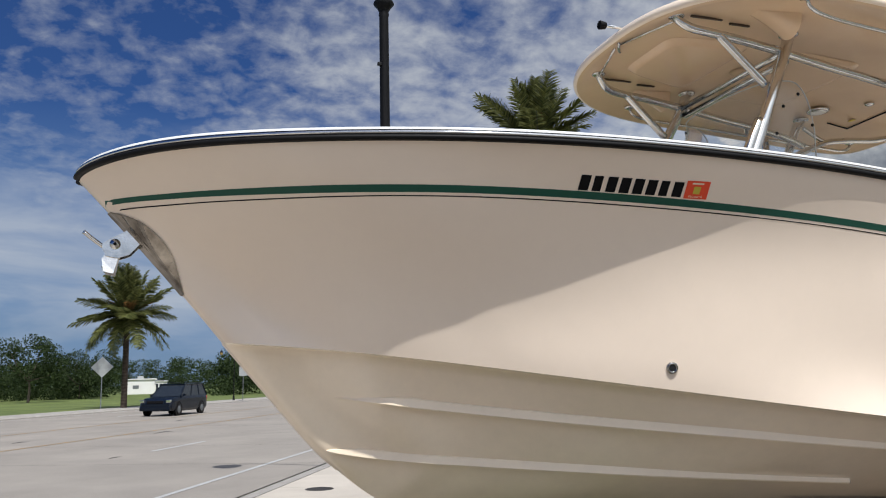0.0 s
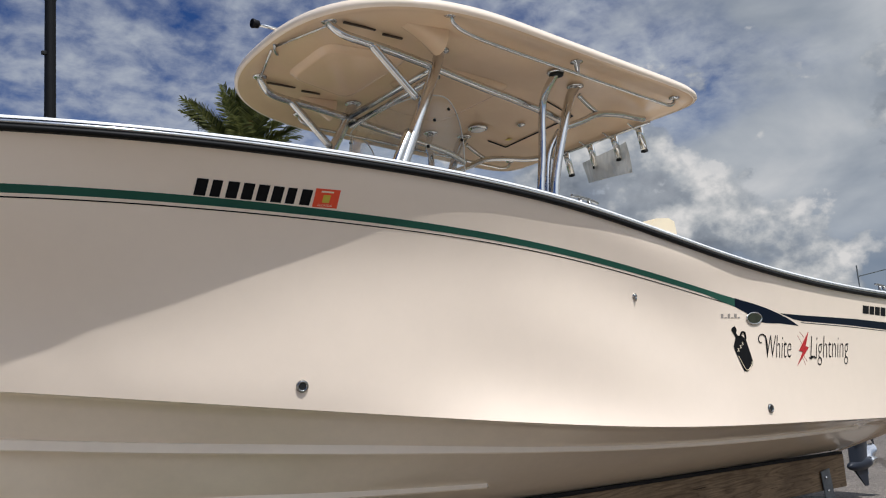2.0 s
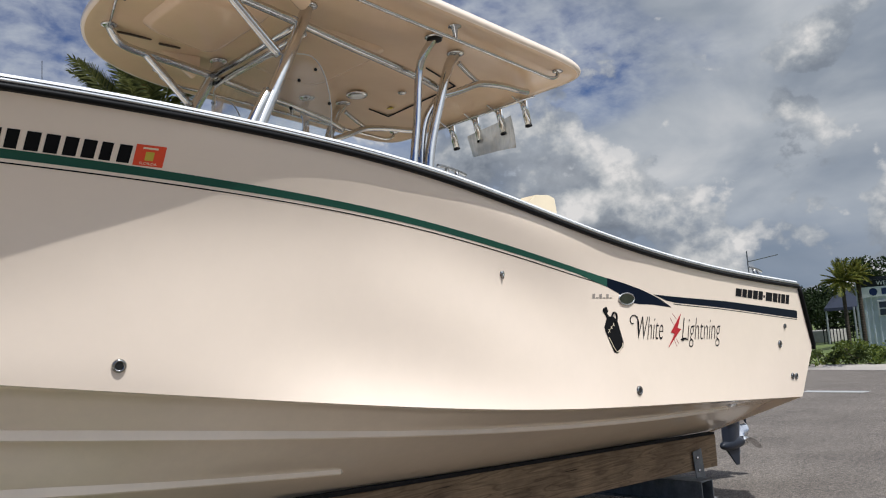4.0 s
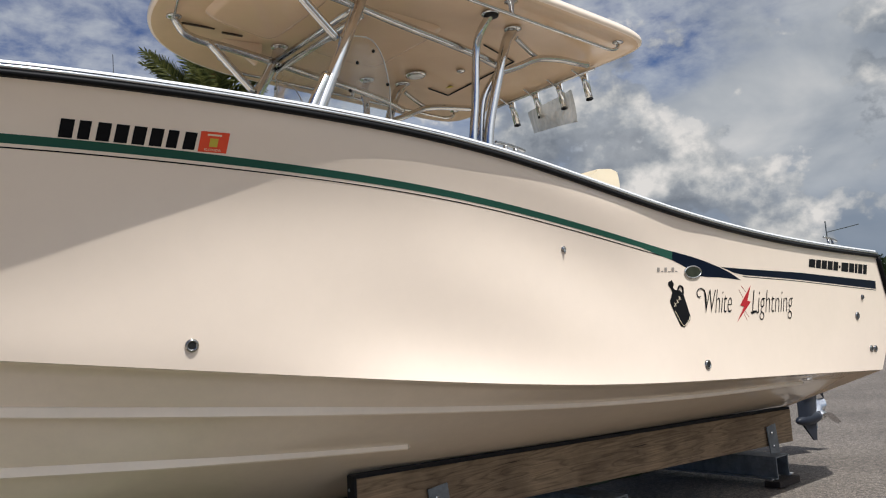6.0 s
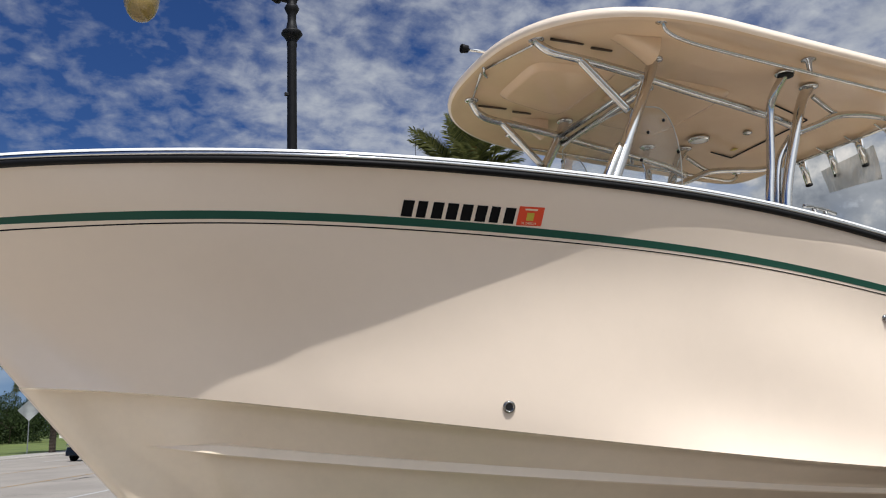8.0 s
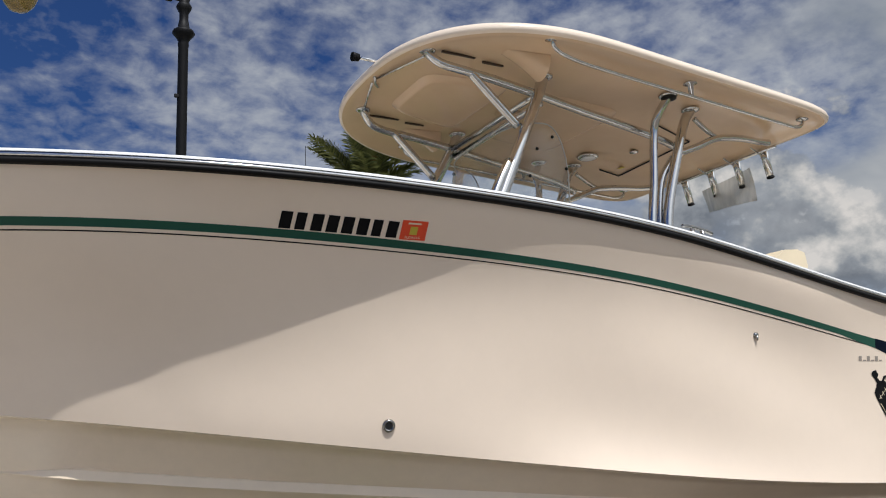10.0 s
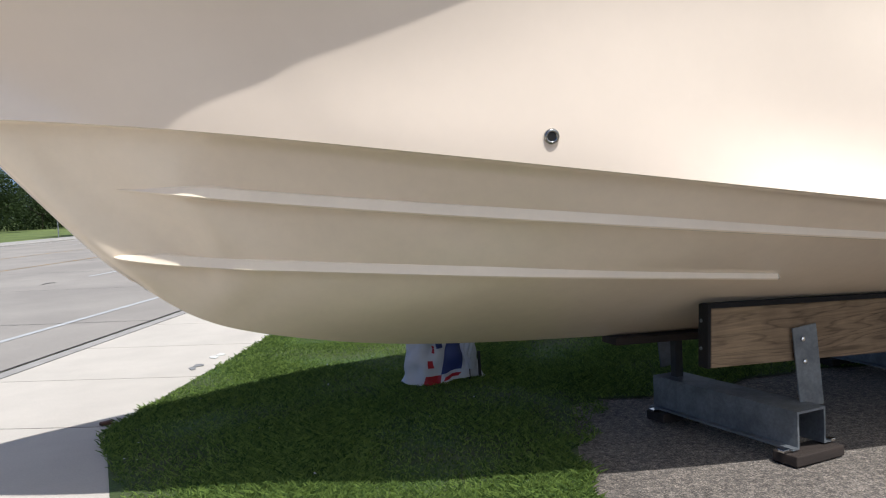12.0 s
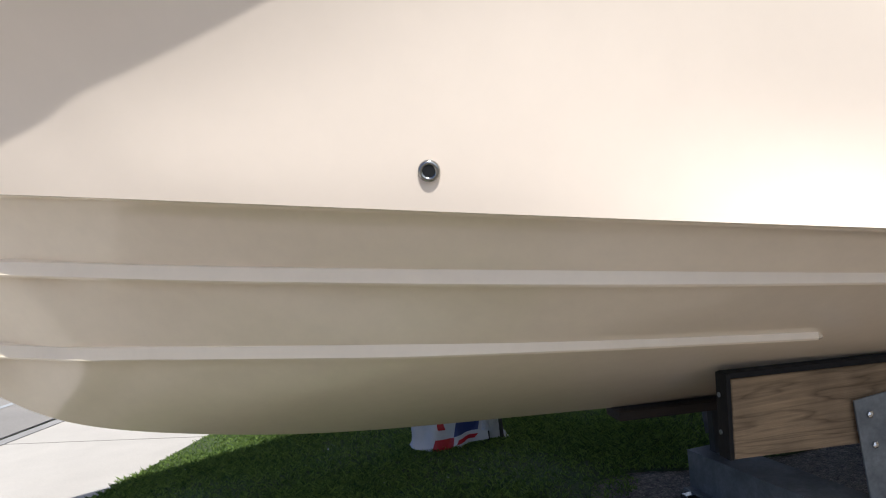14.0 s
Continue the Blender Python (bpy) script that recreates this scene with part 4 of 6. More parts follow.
# rod holders along the aft edge
def rod_holder(w):
    x = 5.96
    p = Vector((x, YT + w, top_z(x) + 0.0))
    d = Vector((0.34, 0.10, -1.0)).normalized()
    rod = Geo().tube([p - d * 0.02, p + d * 0.23], 0.034, 14, r2=0.027).made("rod_holder", CHROME, boat, "angled chrome rod holder", True)
    Geo().spin([(0.029, 0), (0.030, 0.016), (0.012, 0.022)], p + d * 0.225, d, 12).made("cap", RUBBER, rod, smooth=True)
    Geo().tube([p + Vector((-0.10, 0.03, 0.0)), p + d * 0.08], 0.007, 6).made("bracket", STEEL, rod)


for w in (-0.42, -0.15, 0.12, 0.41):
    rod_holder(w)
Geo().tube([(5.93, YT - 0.56, top_z(5.93) - 0.035), (5.93, YT + 0.56, top_z(5.93) - 0.035)], 0.012, 8).made("rod_rail", STEEL, hardtop, smooth=True)
g = Geo()
rows = [[(6.02 + 0.012 * math.sin(5 * a + 3 * b), YT - 0.23 + 0.50 * a - 0.03 * b, 3.345 - 0.06 * a - (0.28 - 0.06 * a) * b + 0.03 * a * b) for a in us(9)] for b in us(7)]
g.grid(rows).made("hanging_sheet", VINYL, boat, "clouded clear vinyl sheet hung from the rod holders", True)

ALU_EDGE = material("pale acrylic edge", (0.45, 0.43, 0.39), rough=0.35)
# ---- console, windshield, seat, cleats ----
console = Geo().box((3.15, YT - 0.50, 1.75), (4.15, YT + 0.50, 2.66), None, 0.06).made("console", WHITE, boat, "white moulded helm console")


def windshield():
    plan = curve_through([(3.96, -0.52, 0), (3.78, -0.525, 0), (3.64, -0.49, 0), (3.56, -0.36, 0), (3.51, 0, 0), (3.56, 0.36, 0), (3.64, 0.49, 0), (3.78, 0.525, 0), (3.96, 0.52, 0)], 6)
    rows = []
    n = len(plan) - 1
    for i, p in enumerate(plan):
        k = min(i, n - i) / n
        top = 3.31 if k > 0.18 else 2.66 + 0.65 * math.sqrt(max(0.0, 1 - (1 - k / 0.18) ** 2.4))
        rows.append([(p.x + 0.16 * (z - 2.6), YT + p.y * (1 - 0.04 * (z - 2.6)), z) for z in us(8, 2.60, max(top, 2.68))])
    edge = [r[-1] for r in rows]
    sc = Geo().grid(rows).made("windshield", CLEAR, boat, "curved clear acrylic windshield", True)
    Geo().tube(edge, 0.0045, 6).made("screen_edge", ALU_EDGE, sc, smooth=True)
    return sc


screen = windshield()
screen.visible_shadow = False
for x, w, z in ((3.70, -0.50, 2.95), (3.76, -0.51, 3.13), (3.88, -0.515, 3.22), (3.66, -0.50, 2.75), (3.97, -0.515, 3.02), (3.62, 0.40, 2.9), (3.65, 0.40, 3.1), (3.7, 0.43, 3.24)):
    Geo().spin([(0.011, 0), (0.011, 0.006), (0.005, 0.009)], (x, YT + w * 1.01, z), (0, -1, 0), 10).made("screw", RUBBER, screen)
seat = Geo().box((5.42, YT - 0.62, 1.9), (5.72, YT + 0.62, 2.36), None, 0.05).made("leaning_post", WHITE, boat)
back = Geo()
rows = []
for k in us(7):
    y = YT - 0.72 + 1.44 * k
    rows.append([(5.52, y, 2.36), (5.56, y, 2.49), (5.66, y, 2.555), (5.80, y, 2.565), (5.87, y, 2.545), (5.885, y, 2.46), (5.875, y, 2.34)])
back.grid(rows)
back.add(rows[0], [tuple(range(7))])
back.add(rows[-1], [tuple(range(7))[::-1]])
back.made("backrest", CUSHION, boat, "cream vinyl seat backrest", False)


DRAWN[0] = Matrix.Identity(4)


def cleat(x, s):
    u = ((x + 0.37) / 8.37) ** (1 / 1.5)
    _, w, z = SHEER(u)
    y, z = YC + s * (w - 0.10), z + 0.068
    slope = -0.15
    ob = Geo().tube(curve_through([(x - 0.10, y, z + 0.056 - 0.10 * slope), (x - 0.05, y, z + 0.062 - 0.05 * slope), (x + 0.05, y, z + 0.062 + 0.05 * slope), (x + 0.10, y, z + 0.056 + 0.10 * slope)], 4), 0.010, 8).made("cleat", FITTING, boat, "stainless mooring cleat", True)
    for d in (-0.035, 0.035):
        Geo().tube([(x + d, y, z - 0.01), (x + d, y, z + 0.06)], 0.011, 8).made("cleat_post", FITTING, ob, smooth=True)


for x in (3.98, 7.45):
    both(lambda s: cleat(x, s))

# ---- outboard ----
BLADE = material("bright steel blade", (0.62, 0.62, 0.63), rough=0.25, metal=1.0, vary=0.1, scale=9)

def outboard(y):
    ob = thing("outboard_motor", (8.5, y, 0.1), "dark grey outboard motor with a steel propeller hung on the transom", "outboard motor")
    mid = Geo()
    for z0, z1, a, b, w in ((0.46, 0.95, 8.62, 8.96, 0.055), (0.95, 1.15, 8.50, 9.0, 0.11)):
        mid.box((a, y - w, z0), (b, y + w, z1), None, 0.03)
    mid.made("midsection", ENGINE, ob)
    Geo().box((8.05, y - 0.12, 0.98), (8.62, y + 0.12, 1.14), None, 0.03).made("bracket", ENGINE, ob)
    Geo().box((8.30, y - 0.2, 1.14), (8.95, y + 0.2, 1.55), None, 0.09).made("cowling", ENGINE, ob)
    # streamlined leg and torpedo
    rows = []
    for z in us(6, 0.22, 0.50):
        k = (z - 0.22) / 0.28
        x0, x1 = 8.55 + 0.0 * k, 8.90 + 0.06 * k
        rows.append([(x0 + (x1 - x0) * t, y + d * 0.05 * math.sin(math.pi * t ** 0.7), z) for d, t in [(-1, t) for t in us(7)] + [(1, t) for t in us(7, 1, 0)]])
    Geo().grid(rows).made("lower_leg", ENGINE, ob, smooth=True)
    Geo().spin([(0.004, -0.27), (0.035, -0.22), (0.058, -0.12), (0.062, 0.0), (0.055, 0.10), (0.045, 0.16)], (8.76, y, 0.205), (1, 0, 0), 16).made("gear_case", ENGINE, ob, smooth=True)
    Geo().add([(8.60, y - 0.012, 0.17), (8.86, y - 0.012, 0.17), (8.84, y - 0.006, -0.015), (8.78, y - 0.006, -0.01),
               (8.60, y + 0.012, 0.17), (8.86, y + 0.012, 0.17), (8.84, y + 0.006, -0.015), (8.78, y + 0.006, -0.01)],
              [(0, 1, 2, 3), (7, 6, 5, 4), (0, 3, 7, 4), (1, 5, 6, 2), (3, 2, 6, 7)]).made("skeg", ENGINE, ob)
    Geo().box((8.60, y - 0.11, 0.475), (9.08, y + 0.11, 0.49), None, 0.005).made("cavitation_plate", ENGINE, ob)
    Geo().add([(8.97, y - 0.006, 0.475), (9.06, y - 0.006, 0.475), (9.08, y - 0.004, 0.36), (8.97, y + 0.006, 0.475), (9.06, y + 0.006, 0.475), (9.08, y + 0.004, 0.36)],
              [(0, 1, 2), (5, 4, 3), (0, 2, 5, 3), (1, 4, 5, 2)]).made("trim_tab", ENGINE, ob)
    prop = Geo().spin([(0.046, 0), (0.05, 0.04), (0.042, 0.13), (0.03, 0.15)], (8.92, y, 0.205), (1, 0, 0), 16).made("propeller", CHROME, ob, "polished steel propeller", True)
    for k in range(3):
        a0 = radians(190 + 120 * k)
        rows = []
        for r in us(6, 0.04, 0.165):
            row = []
            for j in us(5, -1, 1):
                wide = 0.5 * math.sin(math.pi * (0.25 + 0.72 * (r - 0.04) / 0.145)) + 0.10
                a = a0 + j * wide
                row.append((8.985 + 0.080 * j + 0.15 * (r - 0.04), y + r * math.cos(a), 0.205 + r * math.sin(a)))
            rows.append(row)
        g = Geo().grid(rows)
        g.made("blade", BLADE, prop, smooth=True)


DRAWN[0] = Matrix.Translation((0.12, 0, 0.13))
outboard(3.72)
DRAWN[0] = Matrix.Identity(4)

# ---- timber bunks and steel stands ----


def bunk_z(x):
    return 0.745 - 0.040 * (x - 3.4)


def bunk(y, s):
    ob = thing("bunk", (5.6, y, 0.3), "long weathered timber bunk board with black carpet edge under the hull", "boat bunk", "bunks under the boat")
    rot = Matrix.Translation((3.40, y, bunk_z(3.40))) @ Matrix.Rotation(math.atan(0.040), 4, "Y")
    Geo().box((0.012, -0.045 if s < 0 else -0.04, -0.288), (4.50, 0.02 if s < 0 else 0.025, -0.012), rot, 0.006).made("board", WOOD, ob)
    Geo().box((0.0, -0.040, -0.012), (4.50, 0.022, 0.010), rot, 0.004).made("carpet", CARPET, ob, "black carpet strip")
    Geo().box((-0.006, -0.044, -0.29), (0.012, 0.026, 0.006), rot, 0.003).made("end_cap", CARPET, ob, "black carpeted end")
    for x, z in ((-0.008, -0.07), (-0.008, -0.20)):
        Geo().spin([(0.009, 0), (0.009, 0.004), (0.004, 0.006)], rot @ Vector((x, 0.0, z)), (-1, 0, 0), 8).made("nail", GALV, ob)


bunk(3.422, -1)
bunk(2 * YC - 3.422, 1)
keel_board = thing("keel_board", (5.4, YC, 0.4), "dark brown timber keel board under the boat", "boat bunk")
rot = Matrix.Translation((3.20, YC, KEEL_Z(0.555) + 0.002)) @ Matrix.Rotation(math.atan(0.038), 4, "Y")
Geo().box((0, -0.07, -0.050), (4.64, 0.07, -0.012), rot, 0.005).made("plank", WOOD_DARK, keel_board)


def stand(x, near, far, skew, z0=0.06, h=0.165, brackets=True):
    ob = thing("boat_stand", (x, 0.5 * (near + far), 0.0), "galvanised steel boat stand on timber blocks", "boat stand", "stands under the boat")
    m = Matrix.Translation((x, near, 0)) @ Matrix.Rotation(skew, 4, "Z")
    l = far - near
    # open channel: two webs and a top plate, flanges at the foot
    section = [(-0.13, 0), (-0.083, 0), (-0.083, h), (0.083, h), (0.083, 0), (0.13, 0), (0.13, 0.010), (0.095, 0.010), (0.095, h + 0.012), (-0.095, h + 0.012), (-0.095, 0.010), (-0.13, 0.010)]
    k = len(section)
    beam = Geo().add([m @ Vector((a, y, z0 + b)) for y in (0, l) for a, b in section],
                     [tuple(range(k)), tuple(range(k, 2 * k))[::-1]] + [(i, k + i, k + (i + 1) % k, (i + 1) % k) for i in range(k)])
    beam.made("beam", GALV, ob)
    for y in (0.0, l - 0.10):
        Geo().box((-0.16, y - 0.05, 0.0), (0.16, y + 0.09, z0 - 0.009), m, 0.006).made("timber_block", WOOD_DARK, ob, "dark timber block")
        for dx in (-0.145, 0.145):
            Geo().box((dx - 0.03, y + 0.01, z0 - 0.006), (dx + 0.03, y + 0.05, z0 + 0.008), m, 0.002).made("foot_bolt", STEEL, ob)
    # slotted angle brackets that hold the bunks
    for y, s in ((3.362, -1), (2 * YC - 3.362, 1)):
        if not brackets or not near - 0.2 < y < far + 0.8:
            continue
        lean = Matrix.Translation((x + 0.105, y, z0 + h)) @ Matrix.Rotation(-0.10, 4, "Y")
        top = bunk_z(x) - 0.12 - z0 - h
        bracket = Geo().box((-0.06, -0.008, -0.02), (0.085, 0.002, top), lean, 0.003)
        bracket.box((0.075, 0.002, -0.02), (0.085, 0.075 if s < 0 else -0.06, top - 0.08), lean, 0.002) if s < 0 else None
        br = bracket.made("bracket", GALV, ob, "galvanised angle bracket")
        for k in (top - 0.06, top - 0.17):
            Geo().spin([(0.013, 0), (0.013, 0.010), (0.006, 0.014)], lean @ Vector((-0.01, -0.008, k)), (0, -1, 0), 6).made("bolt", STEEL, br)
    Geo().box((x - 0.024 - skew * 0.9, far - 0.125, z0 + h), (x + 0.024 - skew * 0.9, far - 0.075, KEEL_Z(0.6) - 0.04 * (x - 3.85) - 0.09), None, 0.004).made("post", IRON_DARK, ob)


stand(3.85, 3.24, 4.22, 0.115)
stand(7.42, 3.24, 4.96, 0.0)
stand(5.55, 3.42, 4.78, 0.0, brackets=False)

# ---- ground: coordinates s along the road, n across it ----
D, N = Vector((0.4226, 0.9063)), Vector((-0.9063, 0.4226))


def sn(s, n, z=0.0):
    p = D * s + N * n
    return (p.x, p.y, z)


GRASS_SOIL = material("lawn soil", (0.060, 0.115, 0.022), rough=0.9, color2=(0.065, 0.075, 0.028), scale=1.6, fine=0.5, fine_scale=45, bump=0.5, bump_scale=70)
FIELD = material("field grass", (0.150, 0.185, 0.045), rough=0.9, color2=(0.085, 0.120, 0.028), scale=0.25, fine=0.35, fine_scale=9, bump=0.3, bump_scale=8)
ROADMAT = material("pale worn concrete road", (0.315, 0.283, 0.243), rough=0.85, color2=(0.255, 0.229, 0.198), scale=0.35, fine=0.16, fine_scale=70, bump=0.15, bump_scale=160)
SLAB = material("broom-finished concrete", (0.54, 0.485, 0.41), rough=0.85, vary=0.10, scale=1.5, fine=0.10, fine_scale=80, bump=0.12, bump_scale=150, per_object=0.06)
KERB = material("kerb concrete", (0.36, 0.335, 0.30), rough=0.85, vary=0.2, scale=3, fine=0.12, bump=0.15, bump_scale=100)
JOINT = material("dark joint", (0.028, 0.025, 0.022), rough=0.95, vary=0.3)
ASPHALT = material("weathered asphalt", (0.308, 0.268, 0.228), rough=0.9, color2=(0.232, 0.200, 0.170), scale=0.9, fine=0.6, fine_scale=30, bump=0.6, bump_scale=110)


def add_stones(m, scale, light, dark):
    """Exposed stones of mixed shade over a base colour."""
    t = m.node_tree
    p = t.nodes["Principled BSDF"]
    base = p.inputs["Base Color"].links[0].from_socket
    co = node(t, "ShaderNodeTexCoord").outputs["Object"]
    vor = node(t, "ShaderNodeTexVoronoi", {"Vector": co, "Scale": scale, "Randomness": 1.0})
    pick = node(t, "ShaderNodeSeparateColor", {0: vor.outputs["Color"]}).outputs[0]
    shade = ramp(t, pick, [(0.0, dark), (0.45, (0.85, 0.85, 0.85)), (0.7, (1.05, 1.03, 1.0)), (1.0, light)])
    gap = ramp(t, vor.outputs["Distance"], [(0.35, (1, 1, 1)), (0.75, (0.45, 0.45, 0.45))])
    col = blend(t, 1.0, blend(t, 1.0, base, shade, "MULTIPLY"), gap, "MULTIPLY")
    t.links.new(col, p.inputs["Base Color"])


add_stones(ASPHALT, 135.0, (1.45, 1.40, 1.32), (0.62, 0.62, 0.62))
PAINT_W = material("worn white road paint", (0.47, 0.47, 0.455), rough=0.7, vary=0.18, scale=6, fine=0.15)
PAINT_Y = material("worn yellow road paint", (0.36, 0.215, 0.075), rough=0.7, color2=(0.25, 0.19, 0.12), scale=2.5, fine=0.25)
IRON = material("cast iron cover", (0.04, 0.035, 0.03), rough=0.7, vary=0.3, scale=20, bump=0.4, bump_scale=60)


def sheet(name, quads, mat, label="", category="", z=0.0, kind="structure"):
    g = Geo()
    for q in quads:
        g.add([sn(s, n, z) for s, n in q], [tuple(range(len(q)))])
    ob = g.made(name, mat)
    return tagged(ob, label, category, "", kind)


big = 2500
sheet("ground", [((-big, -big), (big, -big), (big, big), (-big, big))], FIELD, "wide flat grassy ground reaching the horizon", "ground", -0.09)
road = sheet("road", [((-300, 3.86), (600, 3.86), (600, 26.4), (-300, 26.4))], ROADMAT, "pale worn concrete four-lane road with painted lines", "road", -0.05)


def lines(name, rows, n0, n1, mat, label):
    sheet(name, [((a, n0), (b, n0), (b, n1), (a, n1)) for a, b in rows], mat, label, "road marking", -0.045)


lines("road_line", [(-200, 400)], 4.95, 5.05, PAINT_W, "worn white edge line painted on the road")
lines("road_line_dashes", [(6 + 12 * k, 9 + 12 * k) for k in range(-8, 26)], 8.85, 8.97, PAINT_W, "worn white lane dashes painted on the road")
lines("road_line_dashes", [(3 + 12 * k, 6 + 12 * k) for k in range(-8, 26)], 21.4, 21.52, PAINT_W, "worn white lane dashes painted on the road")
lines("road_line", [(-200, 400)], 13.0, 13.13, PAINT_Y, "worn yellow turning-lane line painted on the road")
lines("road_line", [(-200, 400)], 17.4, 17.53, PAINT_Y, "worn yellow turning-lane line painted on the road")
lines("road_line", [(-200, 400)], 25.4, 25.5, PAINT_W, "worn white edge line painted on the road")
# saw cuts and tar patches
lines("road_joints", [(k * 4.6 + 1.2, k * 4.6 + 1.215) for k in range(-6, 20)], 3.9, 12.9, JOINT, "thin saw-cut joints across the road")
for s, n, l, w in ((16.15, 8.95, 0.6, 0.14), (24.5, 12.2, 1.4, 0.2), (21.0, 14.6, 0.8, 0.2), (33.0, 15.5, 1.2, 0.25)):
    sheet("tar_patch", [((s, n), (s + l * 0.6, n + 0.05), (s + l, n - w * 0.3), (s + l * 0.9, n + w), (s + l * 0.4, n + w * 0.6))], JOINT, "dark tar repair in the road", "road patch", -0.046)


def cover(s, n, z, r):
    x, y, _ = sn(s, n)
    ob = tagged(Geo().spin([(r, -0.02), (r, 0.0), (r * 0.93, 0.004), (r * 0.9, 0.001), (r * 0.2, 0.002)], (x, y, z), n=28).made("manhole_cover", IRON), "dark cast iron manhole cover flush with the paving", "manhole cover")
    return ob


cover(10.95, 2.85, 0.001, 0.20)

# kerb and gutter between pavement and road
g = Geo()
prof = [(3.50, -0.10), (3.50, 0.0), (3.62, -0.003), (3.66, -0.045), (3.86, -0.058), (3.86, -0.10)]
g.grid([[sn(s, n, z) for n, z in prof] for s in us(60, -120, 300)], flip=True)
tagged(g.made("kerb", KERB), "pale concrete kerb and gutter along the road", "kerb", "", "structure")
g = Geo()
prof = [(26.4, -0.10), (26.4, -0.02), (26.55, 0.06), (26.75, 0.07), (28.3, 0.08), (28.3, -0.1)]
g.grid([[sn(s, n, z) for n, z in prof] for s in us(60, -200, 500)], flip=True)
tagged(g.made("far_pavement", KERB), "pale concrete kerb and pavement on the far side of the road", "pavement", "", "structure")
sheet("far_field", [((-300, 28.3), (500, 28.3), (500, 400), (-300, 400))], FIELD, "mown green field beyond the road", "field", 0.06)

for n0, n1, z in ((3.488, 3.503, 0.002), (3.862, 3.876, -0.046)):
    sheet("kerb_joint", [((-60, n0), (120, n0), (120, n1), (-60, n1))], JOINT, "dark joint along the kerb", "kerb joint", z)
# lawn strip and parking lot
EDGE = -1.15


def wavy(a, b, n, amp, seed):
    return [(s, n + amp * (noise.noise((s * 1.7, seed, 0)) + 0.5 * noise.noise((s * 5.1, seed, 3)))) for s in us(120, a, b)]


def strip_between(name, left, right, z, mat, label, category, drop=0.0):
    g = Geo()
    g.grid([[sn(*a, z), sn(*b, z)] for a, b in zip(left, right)])
    return tagged(g.made(name, mat), label, category, "", "structure")


lawn_in = [(s, n if s < 40 else n) for s, n in wavy(3.35, 80, EDGE + 0.08, 0.07, 2.0)]
lawn_out = [(s, min(n, 1.78)) for s, n in [(s, 1.74 - 0.72 * max(0, min(1, (5.2 - s) / 1.1)) + d) for (s, _), d in zip(lawn_in, [0.02 * noise.noise((k * 0.9, 7, 0)) for k in range(120)])]]
rows = []
for x in us(50, 2.95, 7.9):
    lo = 4.62 + 0.05 * math.sin(4.1 * x) + 0.03 * math.sin(11 * x) + 0.5 * max(0, x - 7.2) - 0.9 * max(0, 3.3 - x)
    rows.append([(x, lo + (16.0 - lo) * k, -0.002) for k in us(4)])
tagged(Geo().grid(rows, flip=True).made("lawn_corner", GRASS_SOIL), "green mown lawn running behind the boat stand", "lawn", "", "structure")
strip_between("lawn", lawn_out, lawn_in, 0.004, GRASS_SOIL, "green mown lawn strip between pavement and parking lot", "lawn")
sheet("parking_lot", [((-60, -21.0), (120, -21.0), (120, EDGE + 0.25), (-60, EDGE + 0.25))], ASPHALT, "weathered grey asphalt parking lot with exposed stones", "parking lot", -0.008)
sheet("driveway", [((-60, EDGE + 0.25), (3.45, EDGE + 0.25), (3.45, 1.2), (-60, 1.2))], ASPHALT, "weathered grey asphalt drive", "driveway", -0.008)
# pavement slabs, each its own piece
pavement = tagged(sheet("pavement", [((-60, 1.2), (120, 1.2), (120, 3.5), (-60, 3.5))], JOINT, "", "", -0.003), "pale concrete pavement of broom-finished slabs", "pavement", "", "structure")
cuts = [3.9 - 1.53 * k for k in range(12, 0, -1)] + [3.9, 5.39, 6.77, 8.21] + [8.21 + 1.47 * k for k in range(1, 30)]
for a, b in zip(cuts, cuts[1:]):
    a1, b1 = a + 0.008, b - 0.008
    n0 = 1.70 if a > 4.6 else 1.05
    o = [(a1, n0), (b1, n0), (b1, 3.49), (a1, 3.49)]
    n = 4
    v = [sn(s, n_, -0.02) for s, n_ in o] + [sn(s, n_, 0.0) for s, n_ in o]
    slab = Geo().add(v, [tuple(range(n, 2 * n))] + [(i, (i + 1) % n, n + (i + 1) % n, n + i) for i in range(n)]).made("slab", SLAB, pavement)
# far kerb of the lot, planting bed behind it
g = Geo()
prof = [(-20.85, -0.10), (-20.85, 0.0), (-21.05, 0.09), (-21.15, 0.12), (-21.60, 0.13), (-21.60, -0.1)]
g.grid([[sn(s, n, z) for n, z in prof] for s in us(30, -60, 120)])
tagged(g.made("lot_kerb", SLAB), "pale concrete kerb around the parking lot", "kerb", "", "structure")
sheet("planting_bed", [((-60, -60), (120, -60), (120, -21.60), (-60, -21.60))], FIELD, "grassy planting bed behind the kerb", "planting bed", 0.10)
# worn parking mark
p = [(19.2, 7.3), (19.6, 7.35), (19.3, 5.9), (18.95, 5.95)]
tagged(Geo().add([(x, y, 0.0) for x, y in p], [(0, 1, 2, 3)]).made("parking_mark", PAINT_W), "worn white painted mark on the asphalt", "road marking", "", "structure")

# ---- grass blades on the lawn ----
GRASS = leaf_material("grass blade", (0.265, 0.365, 0.085), (0.055, 0.105, 0.028), 0.42)


